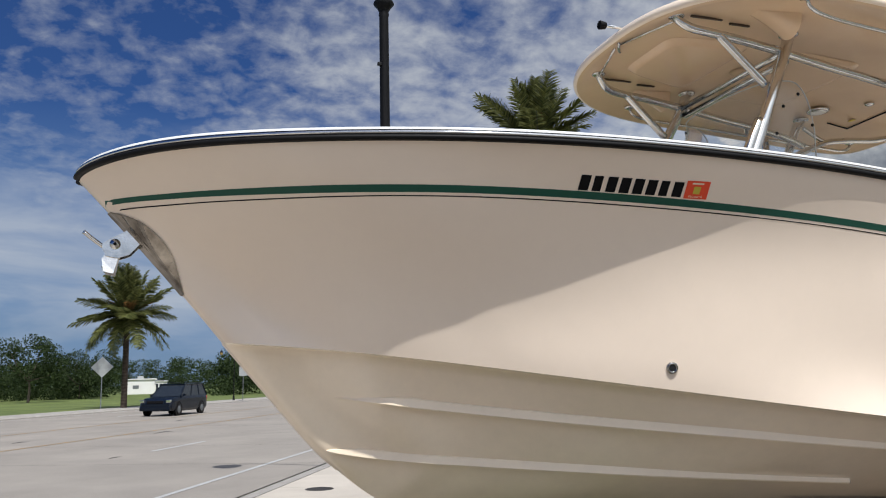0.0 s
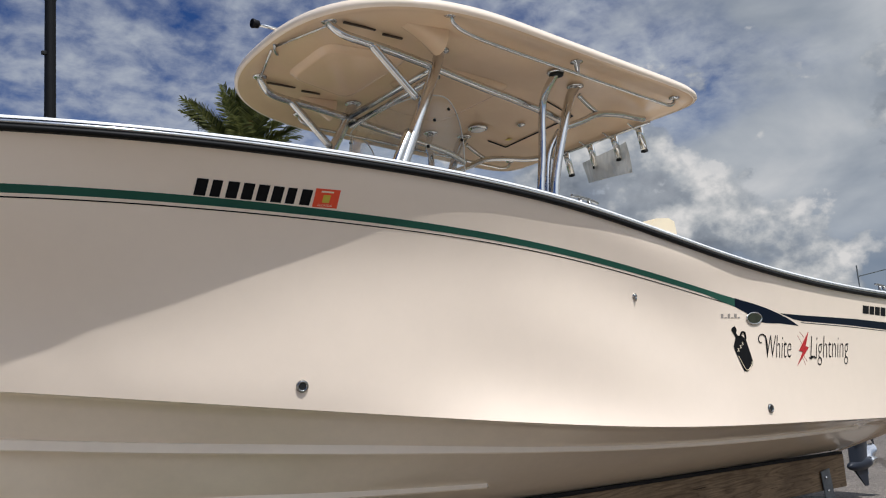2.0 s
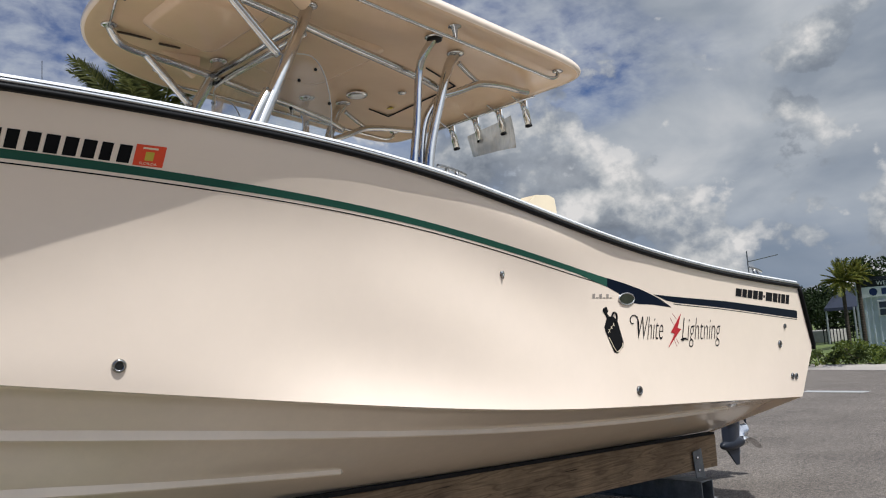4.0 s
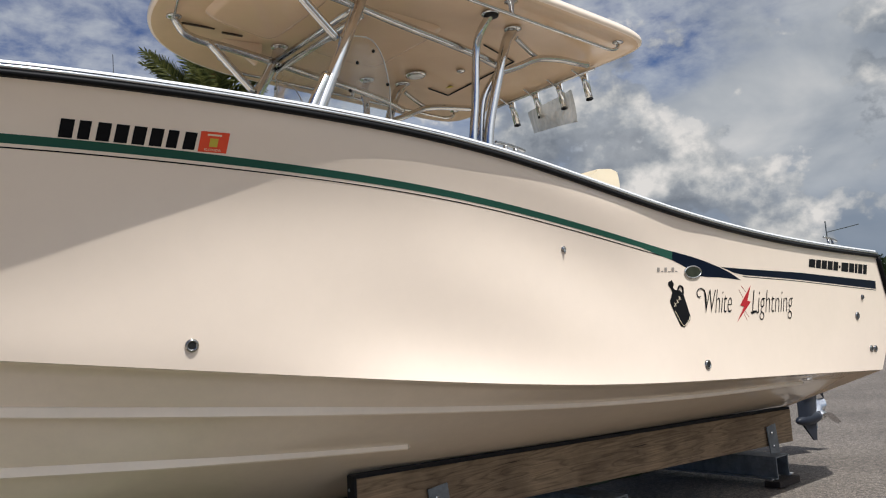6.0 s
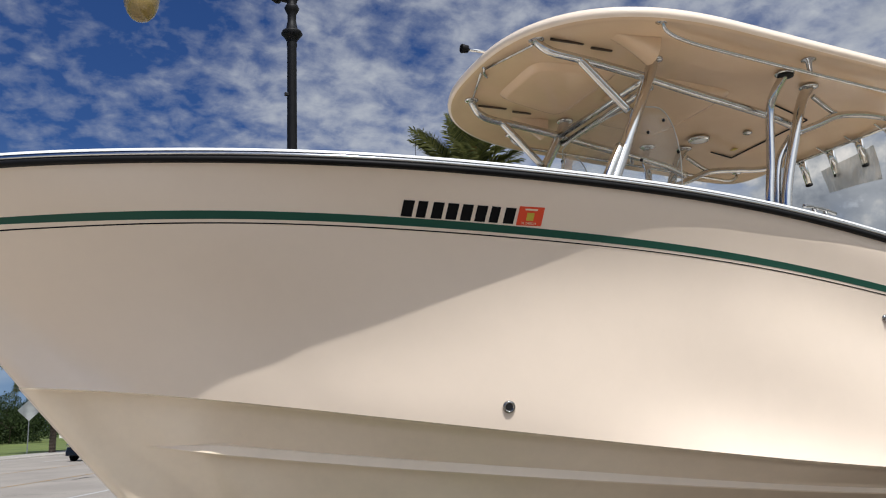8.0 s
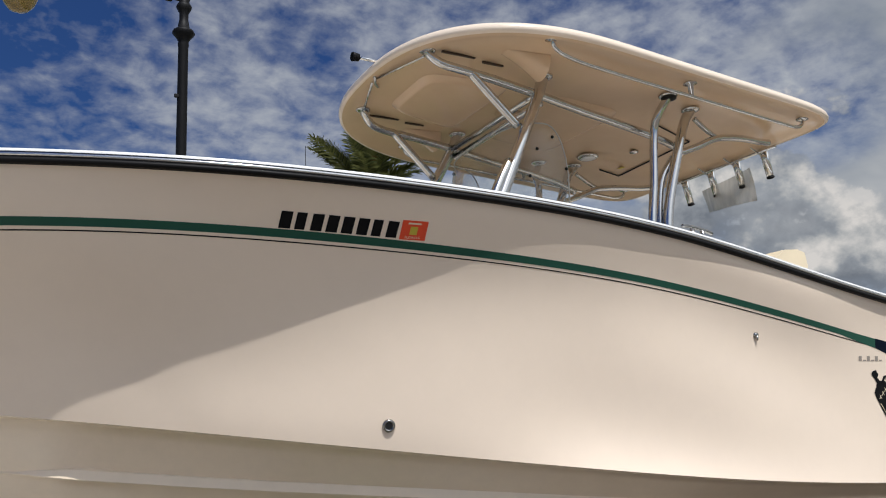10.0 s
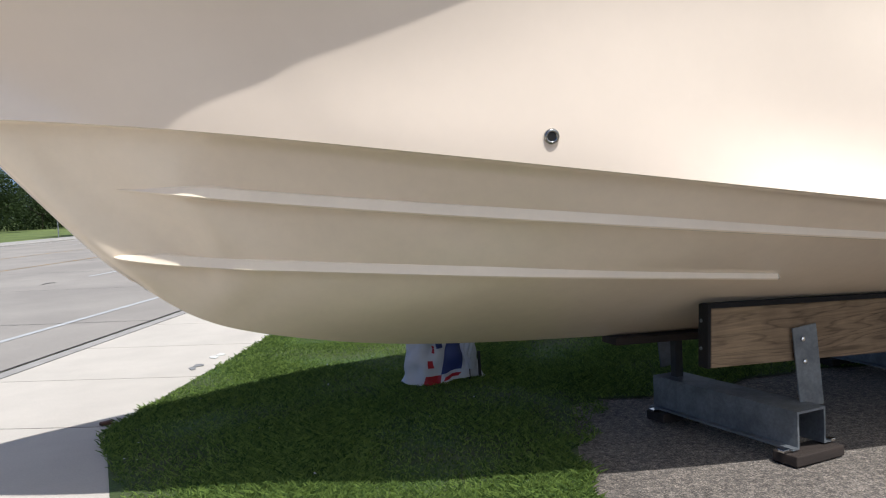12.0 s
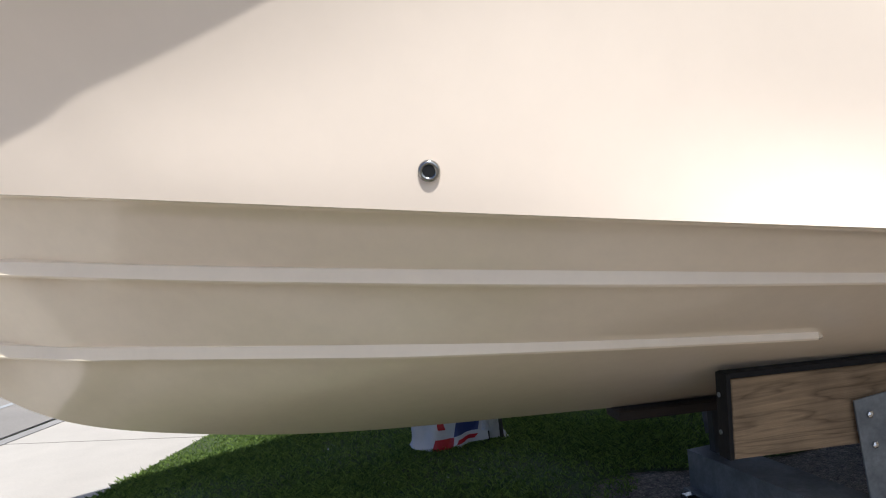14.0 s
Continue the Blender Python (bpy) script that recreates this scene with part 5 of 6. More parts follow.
def blades(count, seed):
    rng = np.random.default_rng(seed)
    s = 3.2 + 9.3 * rng.uniform(0, 1, count) ** 1.5
    n = rng.uniform(-3.6, 1.82, count)
    lim = 1.71 - 0.74 * np.clip((5.2 - s) / 1.1, 0, 1) + 0.015 * np.sin(s * 9) * np.sin(s * 23)
    low = EDGE + 0.10 * np.sin(s * 3.1) + 0.05 * np.sin(s * 11.0)
    px, py = D.x * s + N.x * n, D.y * s + N.y * n
    behind = (py > 4.64 + 0.05 * np.sin(4.1 * px) + 0.03 * np.sin(11 * px)) & (px < 7.6) & (px > 3.0)
    keep = (n < lim + 0.03) & ((n > low) | behind)
    clump = np.array([noise.noise((a * 1.3, b * 1.3, 0)) for a, b in zip(s, n)])
    keep &= (clump + rng.uniform(-0.5, 0.9, count)) > -0.25
    s, n, clump = s[keep], n[keep], clump[keep]
    k = len(s)
    base = np.stack([D.x * s + N.x * n, D.y * s + N.y * n, np.zeros(k)], 1)
    a = rng.uniform(0, 2 * np.pi, k)
    h = rng.uniform(0.009, 0.032, k) * (1 + 0.9 * np.clip(clump, -0.4, 1))
    w = rng.uniform(0.0016, 0.0042, k)
    lean = rng.uniform(0.2, 1.9, k) * h
    across = np.stack([-np.sin(a) * w, np.cos(a) * w, np.zeros(k)], 1)
    tip_ = base + np.stack([np.cos(a) * lean, np.sin(a) * lean, h], 1)
    midp = base + np.stack([np.cos(a) * lean * 0.35, np.sin(a) * lean * 0.35, h * 0.62], 1)
    v = np.stack([base - across, base + across, midp + across * 0.8, tip_, midp - across * 0.8], 1).reshape(-1, 3)
    i = np.arange(k) * 5
    f = np.stack([i, i + 1, i + 2, i + 3, i + 4], 1)
    me = mesh("grass", v.tolist(), f.tolist(), GRASS)
    tagged(put("grass", me), "short green lawn grass growing in clumps", "grass", "", "stuff")


blades(460000, 5)

# ---- printed bag under the bow ----
BAG = material("white printed plastic", (0.60, 0.60, 0.62), rough=0.45, vary=0.08, scale=12)
BLUE = material("blue print", (0.03, 0.045, 0.16), rough=0.45)
bag = thing("plastic_bag", (2.85, 5.72, 0.0), "crumpled white plastic bag with red and blue print on the lawn", "bag")


def fold(a, h):
    """A point of the draped sheet: a runs round the near side 0..1, h from foot to top."""
    ang = math.pi * (1.10 - 1.20 * a)
    crease = 0.16 * math.sin(9 * a + 2 * h) * (1 - 0.3 * h) + 0.09 * abs(math.sin(17 * a - 4 * h)) + 0.05 * math.sin(41 * a + 6 * h) + 0.10 * noise.noise((a * 5, h * 4, 1.0))
    r = (0.245 - 0.075 * h ** 0.7) * (1 + 1.25 * crease)
    z = 0.012 + 0.40 * h + 0.02 * math.sin(12 * a) * (1 - h)
    return (2.89 + r * math.cos(ang) * 1.02, 5.72 - r * math.sin(ang) * 0.62, z)


def bag_part(name, a0, a1, h0, h1, mat, lift=0.0, slant=0.0):
    rows = [[tuple(Vector(fold(a + slant * (h - h0), h)) + Vector((0, -lift, 0))) for a in us(34, a0, a1)] for h in us(20, h0, h1)]
    return Geo().grid(rows).made(name, mat, bag, smooth=True)


bag_part("sheet", 0.0, 1.0, 0.0, 1.0, BAG)
bag_part("blue_print", 0.44, 0.62, 0.18, 0.70, BLUE, 0.006, 0.14)
bag_part("blue_print", 0.52, 0.62, 0.70, 0.99, BLUE, 0.006, 0.02)
bag_part("blue_print", 0.40, 0.47, 0.62, 0.96, BLUE, 0.006, -0.1)
bag_part("red_print", 0.31, 0.43, 0.02, 0.17, RED, 0.006, 0.1)
bag_part("red_print", 0.46, 0.60, 0.06, 0.12, RED, 0.006, 0.3)
for k in range(3):
    bag_part("red_print", 0.335, 0.378, 0.30 + 0.24 * k, 0.42 + 0.24 * k, RED, 0.006, -0.12)
Geo().tube([(3.15, 5.62, 0.0), (3.145, 5.62, 0.20)], 0.012, 8).made("stake", IRON, bag)
Geo().tube([(3.06, 5.60, 0.0), (3.06, 5.60, 0.17)], 0.008, 8).made("stake", IRON, bag)
Geo().tube(curve_through([(2.72, 5.72, 0.40), (2.89, 5.60, 0.43), (3.06, 5.72, 0.40), (2.89, 5.81, 0.42), (2.72, 5.72, 0.40)], 6), 0.03, 8).made("tied_neck", BAG, bag, smooth=True)
rows = [[(3.00 + 0.09 * j + 0.015 * math.sin(9 * k + 5 * j), 5.56 - 0.05 * math.sin(math.pi * j) + 0.012 * math.sin(31 * j + 3 * k), 0.10 + 0.32 * k) for j in us(24)] for k in us(12)]
Geo().grid(rows).made("gathered_side", BAG, bag, smooth=True)


# small litter on the pavement's edge and the lawn
CHIP = material("red-brown brick chip", (0.13, 0.062, 0.042), rough=0.9, vary=0.3, scale=40, bump=0.3)
tagged(Geo().box((-0.038, -0.02, 0), (0.038, 0.02, 0.022), Matrix.Translation((0.66, 5.68, 0.002)) @ Matrix.Rotation(0.5, 4, "Z"), 0.006).made("brick_chip", CHIP), "small red-brown brick chip at the pavement's edge", "brick chip")
rng = random.Random(12)
CEMENT = material("white cement", (0.66, 0.645, 0.60), rough=0.9, vary=0.2, scale=20, bump=0.3)
CEMENT_GREY = material("grey cement", (0.23, 0.225, 0.215), rough=0.9, vary=0.2, scale=20, bump=0.3)
for cx, cy, mat, word in ((1.44, 7.64, CEMENT, "white"), (1.51, 7.74, CEMENT, "white"), (1.29, 7.33, CEMENT_GREY, "grey"), (1.24, 7.22, CEMENT_GREY, "grey")):
    pts = [(cx + 0.045 * rng.uniform(0.4, 1.3) * math.cos(a), cy + 0.07 * rng.uniform(0.4, 1.3) * math.sin(a)) for a in us(9, 0, 5.6)]
    tagged(Geo().prism(pts, 0.003, 0.008).made("cement_splash", mat), word + " cement splash dried on the concrete pavement", "cement splash")
specks = Geo()
for _ in range(48):
    s, n, a = rng.uniform(3.6, 8.5), rng.uniform(-0.9, 1.5), rng.uniform(0, 6.28)
    x, y, _z = sn(s, n)
    r = rng.uniform(0.004, 0.010)
    specks.add([(x + r * math.cos(a + k * 2.1), y + r * math.sin(a + k * 2.1), 0.030 + 0.006 * math.sin(a * 3 + k)) for k in range(3)], [(0, 1, 2)])
tagged(specks.made("fallen_petals", BAG), "tiny pale petals scattered over the lawn", "petals", "", "stuff")

# ---- street lamps ----
IRON_BLACK = material("black painted iron", (0.007, 0.007, 0.008), rough=0.55, spec=0.2, vary=0.2, scale=12)
AMBER = material("amber lamp glass", (0.34, 0.235, 0.085), rough=0.25, vary=0.25, scale=7, coat=0.4)


def street_lamp(s, n, m=None):
    x, y, _ = sn(s, n)
    ob = thing("street_lamp", (x, y, 0), "black ornamental iron street lamp with one amber lantern arm", "street lamp", "street lamps")
    Geo().spin([(0.20, 0), (0.20, 0.10), (0.16, 0.14), (0.15, 0.60), (0.17, 0.66), (0.10, 0.74), (0.080, 0.9), (0.072, 3.5), (0.066, 6.60), (0.074, 6.63), (0.068, 6.68), (0.10, 6.74), (0.150, 6.80), (0.135, 6.835), (0.085, 6.86), (0.060, 7.0), (0.062, 7.10), (0.082, 7.14), (0.105, 7.19), (0.085, 7.235), (0.060, 7.25), (0.075, 7.30), (0.085, 7.42), (0.065, 7.52), (0.05, 7.72), (0.07, 7.76), (0.035, 7.9), (0.02, 8.05)], (x, y, 0), n=20).made("pole", IRON_BLACK, ob, smooth=True)
    q = lambda d, z: (x + N.x * d, y + N.y * d, z)
    Geo().tube(curve_through([q(0.05, 7.32), q(0.16, 7.36), q(0.32, 7.46), q(0.62, 7.72), q(1.0, 8.02), q(1.45, 8.25), q(1.85, 8.26), q(2.08, 8.12), q(2.20, 8.00)], 6), 0.036, 10, r2=0.026).made("arm", IRON_BLACK, ob, smooth=True)
    Geo().spin([(0.055, 0), (0.07, 0.05), (0.05, 0.12)], q(0.17, 7.34), (N.x, N.y, 0.55), 12).made("arm_collar", IRON_BLACK, ob, smooth=True)
    Geo().tube(curve_through([q(-0.06, 7.34), q(-0.20, 7.42), q(-0.30, 7.55), q(-0.30, 7.68), q(-0.22, 7.72), q(-0.17, 7.66), q(-0.20, 7.60)], 6), 0.036, 10, r2=0.022).made("scroll", IRON_BLACK, ob, smooth=True)
    lx = q(2.20, 0)
    lantern = Geo().spin([(0.03, 8.05), (0.06, 7.98), (0.10, 7.92), (0.13, 7.82), (0.20, 7.74), (0.265, 7.66), (0.275, 7.62), (0.27, 7.58), (0.24, 7.58)], (lx[0], lx[1], 0), n=24).made("lantern", IRON_BLACK, ob, smooth=True)
    Geo().spin([(0.245, 7.60), (0.25, 7.52), (0.235, 7.40), (0.19, 7.28), (0.12, 7.20), (0.03, 7.17)], (lx[0], lx[1], 0), n=24).made("globe", AMBER, lantern, "amber glass lamp globe", True)
    Geo().box((x - 0.11, y - 0.06, 5.85), (x - 0.05, y - 0.02, 5.90), None, 0.008).made("photocell", IRON_BLACK, ob)
    return ob


lamp = street_lamp(D.dot((2.79, 10.11)), N.dot((2.79, 10.11)))
far = sn(68.3, 26.95)
ob = copy_thing(lamp, pose(far[0], far[1], 0.07, 0, 0, 0))
ob.scale = (0.55, 0.55, 0.55)

# ---- palms ----
FROND = leaf_material("palm leaflet", (0.200, 0.205, 0.062), (0.062, 0.076, 0.024), 0.3)
FROND_DRY = leaf_material("dry palm leaflet", (0.30, 0.14, 0.045), (0.17, 0.09, 0.035), 0.3)
FROND_LIGHT = leaf_material("yellow-green palm leaflet", (0.30, 0.27, 0.05), (0.10, 0.14, 0.03), 0.35)
TRUNK = material("palm trunk", (0.075, 0.055, 0.040), rough=0.9, vary=0.45, scale=6, fine=0.4, fine_scale=25, bump=0.8, bump_scale=18)


def frond_mesh(name, length, droop, mat, seed, wide=0.55, count=44):
    """One feather frond growing along +x from the origin, bending down."""
    rng = random.Random(seed)
    g = Geo()
    spine = []
    for k in us(14):
        a = -droop * k ** 1.6
        spine.append(Vector((length * k * (1 - 0.12 * droop * k), 0, length * (0.22 * k - 0.5 * droop * k * k))))
    g.tube(spine, 0.022 * length / 2.4, 5, r2=0.004)
    for i in range(count):
        t = 0.10 + 0.90 * i / count
        j = t * 13
        b = int(min(j, 12))
        p = spine[b].lerp(spine[b + 1], j - b)
        d = (spine[b + 1] - spine[b]).normalized()
        ln = wide * (math.sin(math.pi * (0.12 + 0.80 * t)) ** 0.8) * rng.uniform(0.85, 1.1)
        for s in (-1, 1):
            out = (Vector((0, s, 0)) * 0.86 + d * 0.62 + Vector((0, 0, rng.uniform(0.10, 0.55) - 0.35 * t))).normalized()
            tip_ = p + out * ln + Vector((0, 0, -0.18 * ln))
            wv = d * 0.020 * length / 2.4
            g.add([p - wv, p + wv, p + out * ln * 0.6 + wv * 0.8, tip_, p + out * ln * 0.6 - wv * 0.8], [(0, 1, 2, 3, 4)])
    return mesh(name, g.v, g.f, mat)


def palm(at, height, length, seed, label, fronds=58, dry=6, r=0.19, leaf=FROND):
    rng = random.Random(seed)
    ob = thing("palm_tree", at, label, "palm tree")
    x, y, z = at
    rings = []
    for k in range(60):
        h = height * k / 59
        rr = r * (1 + 0.12 * math.exp(-h)) * (1.06 if k % 2 else 0.94) * (1.25 if k > 54 else 1.0)
        rings.append((rr, h))
    Geo().spin(rings, (x, y, z), n=14).made("trunk", TRUNK, ob, smooth=False)
    metas = [frond_mesh("frond", length, d, leaf, seed + i, 0.24 * length) for i, d in enumerate((0.06, 0.20, 0.42, 0.68))]
    dead = frond_mesh("frond", length * 0.55, 0.5, FROND_DRY, seed + 9, 0.10 * length, 24)
    for i in range(fronds):
        k = (i + 0.5) / fronds
        el = 84 - 128 * k ** 0.95
        idx = 0 if k < 0.25 else 1 if k < 0.5 else 2 if k < 0.8 else 3
        f = put("frond", metas[idx], ob)
        f.matrix_world = Matrix.Translation((x, y, z + height)) @ Matrix.Rotation(radians(i * 137.5 + rng.uniform(-12, 12)), 4, "Z") @ Matrix.Rotation(radians(-el + rng.uniform(-6, 6)), 4, "Y") @ Matrix.Rotation(radians(rng.uniform(-25, 25)), 4, "X") @ Matrix.Scale(rng.uniform(0.85, 1.08), 4)
    for i in range(dry):
        f = put("fruit_stalk", dead, ob, "orange fruit stalk")
        f.matrix_world = Matrix.Translation((x, y, z + height)) @ Matrix.Rotation(radians(i * 360 / dry + rng.uniform(-20, 20)), 4, "Z") @ Matrix.Rotation(radians(-rng.uniform(15, 50)), 4, "Y")
    return ob


palm((-3.53, 57.6, 0.06), 6.1, 3.65, 11, "tall date palm with full green crown on the far roadside", 50, 14, 0.19)
palm((11.8, 24.6, 0.1), 9.3, 2.75, 23, "date palm with feathery green crown standing behind the boat", 56, 3, 0.2)

# ---- broadleaf trees and shrubs ----
LEAF = leaf_material("broad leaf", (0.036, 0.056, 0.015), (0.014, 0.026, 0.008), 0.12)
LEAF_SHRUB = leaf_material("shrub leaf", (0.120, 0.150, 0.040), (0.045, 0.065, 0.020), 0.3)
LEAF_LIGHT = leaf_material("yellow-green leaf", (0.20, 0.24, 0.045), (0.09, 0.13, 0.03), 0.35)
BARK = material("grey bark", (0.10, 0.08, 0.06), rough=0.95, vary=0.4, scale=5, bump=0.6, bump_scale=14)


def leaf_cloud(blobs, size, per, seed):
    """Leaves in clumps: blobs of (x, y, z, radius); returns vertices and faces."""
    rng = np.random.default_rng(seed)
    vs = []
    for x, y, z, r in blobs:
        k = max(12, int(per * r * r))
        d = rng.normal(size=(k, 3))
        d /= np.linalg.norm(d, axis=1)[:, None]
        rad = r * rng.uniform(0.45, 1.05, k) ** 0.6
        c = np.array([x, y, z]) + d * rad[:, None] * np.array([1, 1, 0.8])
        a = rng.normal(size=(k, 3))
        a /= np.linalg.norm(a, axis=1)[:, None]
        b = np.cross(a, rng.normal(size=(k, 3)))
        b /= np.linalg.norm(b, axis=1)[:, None]
        s = size * rng.uniform(0.6, 1.3, k)[:, None]
        vs.append(np.stack([c - a * s, c - b * s * 0.5, c + a * s, c + b * s * 0.5], 1))
    v = np.concatenate(vs).reshape(-1, 3)
    i = np.arange(len(v) // 4) * 4
    return v.tolist(), np.stack([i, i + 1, i + 2, i + 3], 1).tolist()


def tree(at, height, spread, seed, mat, label, size=0.22, per=110, clumps=26, low=0.38):
    rng = random.Random(seed)
    x, y, z = at
    ob = thing("tree", at, label, "tree")
    trunk = Geo()
    trunk.tube(curve_through([(x, y, z - 0.2), (x + 0.1, y, z + height * 0.2), (x - 0.05, y + 0.1, z + height * 0.45)], 4), 0.05 * height * 0.5, 8, r2=0.02 * height * 0.5)
    blobs = []
    for i in range(clumps):
        a = rng.uniform(0, 2 * math.pi)
        h = rng.uniform(low, 1.0)
        rr = spread * math.sqrt(rng.random()) * (1.0 - 0.55 * abs(h - 0.6))
        c = (x + rr * math.cos(a), y + rr * math.sin(a), z + height * h)
        blobs.append((*c, spread * rng.uniform(0.20, 0.38)))
        if i % 3 == 0:
            trunk.tube([(x, y, z + height * 0.35), (0.5 * (x + c[0]), 0.5 * (y + c[1]), z + height * (0.35 + 0.35 * (h - 0.3))), c], 0.012 * height, 5, r2=0.03)
    trunk.made("trunk", BARK, ob)
    v, f = leaf_cloud(blobs, size, per, seed)
    put("crown", mesh("crown", v, f, mat), ob)
    return ob


def at_angle(az, dist, z=0.0):
    return (0.2 + dist * math.sin(radians(az)), -0.39 + dist * math.cos(radians(az)), z)


tree(at_angle(-9.3, 92), 6.2, 3.4, 31, LEAF, "dense dark green tree at the edge of the field", 0.13, 190)
tree(at_angle(-13.0, 100), 6.0, 4.0, 33, LEAF, "dense dark green tree at the edge of the field", 0.13, 170)
tree(at_angle(-6.4, 110), 5.0, 4.5, 32, LEAF, "low dark green tree at the edge of the field", 0.13, 170)
# woods behind the field
rng = random.Random(4)
blobs = []
for i in range(330):
    az = rng.uniform(-60, 24)
    dist = rng.uniform(168, 190) if -4.8 < az < 1.2 else rng.uniform(105, 150)
    x, y, _ = at_angle(az, dist)
    top = 3.6 + 1.5 * noise.noise((az * 0.35, 2, 0)) + 0.035 * (dist - 105) + 0.10 * max(-6, min(10, az))
    for k in range(3):
        blobs.append((x + rng.uniform(-2, 2), y + rng.uniform(-2, 2), max(0.9, top * (0.3 + 0.3 * k) + rng.uniform(-0.4, 0.4)), rng.uniform(1.2, 2.3)))
v, f = leaf_cloud(blobs, 0.17, 100, 8)
tagged(put("woods", mesh("woods", v, f, LEAF)), "dark green woods along the far side of the field", "woods", "", "stuff")

# ---- far roadside: sign, white building, vans, car ----
ALU = material("dull aluminium", (0.42, 0.43, 0.42), rough=0.5, metal=0.5, vary=0.15, scale=4)


def road_sign(at, face, post, size, label):
    ob = thing("road_sign", at, label, "road sign")
    x, y, z = at
    Geo().box((x - 0.03, y - 0.02, z), (x + 0.03, y + 0.02, z + post), None, 0.004).made("post", GALV, ob)
    c = z + post - size * 0.5
    m = Matrix.Translation((x, y - 0.03, c)) @ Matrix.Rotation(face, 4, "Z") @ Matrix.Rotation(radians(45), 4, "Y")
    h = size / math.sqrt(2) / 2
    Geo().box((-h, -0.004, -h), (h, 0.004, h), m, 0.003).made("plate", ALU, ob, "unpainted back of a diamond sign plate")
    return ob


road_sign((-4.86, 56.6, 0.07), 0.1, 3.35, 1.35, "diamond road sign on a steel post seen from its grey back")
x, y, _ = at_angle(3.9, 72.5)
ob = thing("road_sign", (x, y, 0.07), "small rectangular road sign on a steel post", "road sign")
Geo().box((x - 0.03, y - 0.02, 0.07), (x + 0.03, y + 0.02, 2.9), None, 0.004).made("post", GALV, ob)
Geo().box((x - 0.35, y - 0.035, 2.15), (x + 0.35, y - 0.022, 2.95), None, 0.004).made("plate", ALU, ob)

WALL_W = material("white painted wall", (0.75, 0.74, 0.71), rough=0.8, vary=0.08, scale=0.6)
GLASS_D = material("dark window glass", (0.02, 0.025, 0.03), rough=0.08, coat=0.3)


def white_house():
    x, y, _ = at_angle(-2.3, 155)
    ob = thing("white_building", (x, y, 0.06), "low flat-roofed white building across the field", "building")
    Geo().box((x - 3.6, y - 3, 0.0), (x + 1.4, y + 3, 2.55), None, 0.03).made("wall", WALL_W, ob)
    Geo().box((x + 1.4, y - 2.6, 0.0), (x + 3.4, y + 2.6, 2.2), None, 0.03).made("wall", WALL_W, ob)
    Geo().box((x - 3.8, y - 3.2, 2.56), (x + 1.6, y + 3.2, 2.75), None, 0.03).made("roof", WALL_W, ob)
    Geo().box((x + 1.62, y - 2.8, 2.205), (x + 3.6, y + 2.8, 2.35), None, 0.03).made("roof", WALL_W, ob)
    Geo().box((x - 1.6, y - 0.5, 2.75), (x - 0.6, y + 0.5, 3.2), None, 0.04).made("roof_unit", ALU, ob)
    for dx in (1.6, 2.2, 2.8):
        Geo().box((x + dx, y - 2.63, 0.5), (x + dx + 0.4, y - 2.6, 1.8), None, 0.01).made("window", GLASS_D, ob)
    Geo().box((x - 2.2, y - 3.03, 1.0), (x - 1.2, y - 3.0, 1.6), None, 0.005).made("wall_sign", GALV, ob)


white_house()


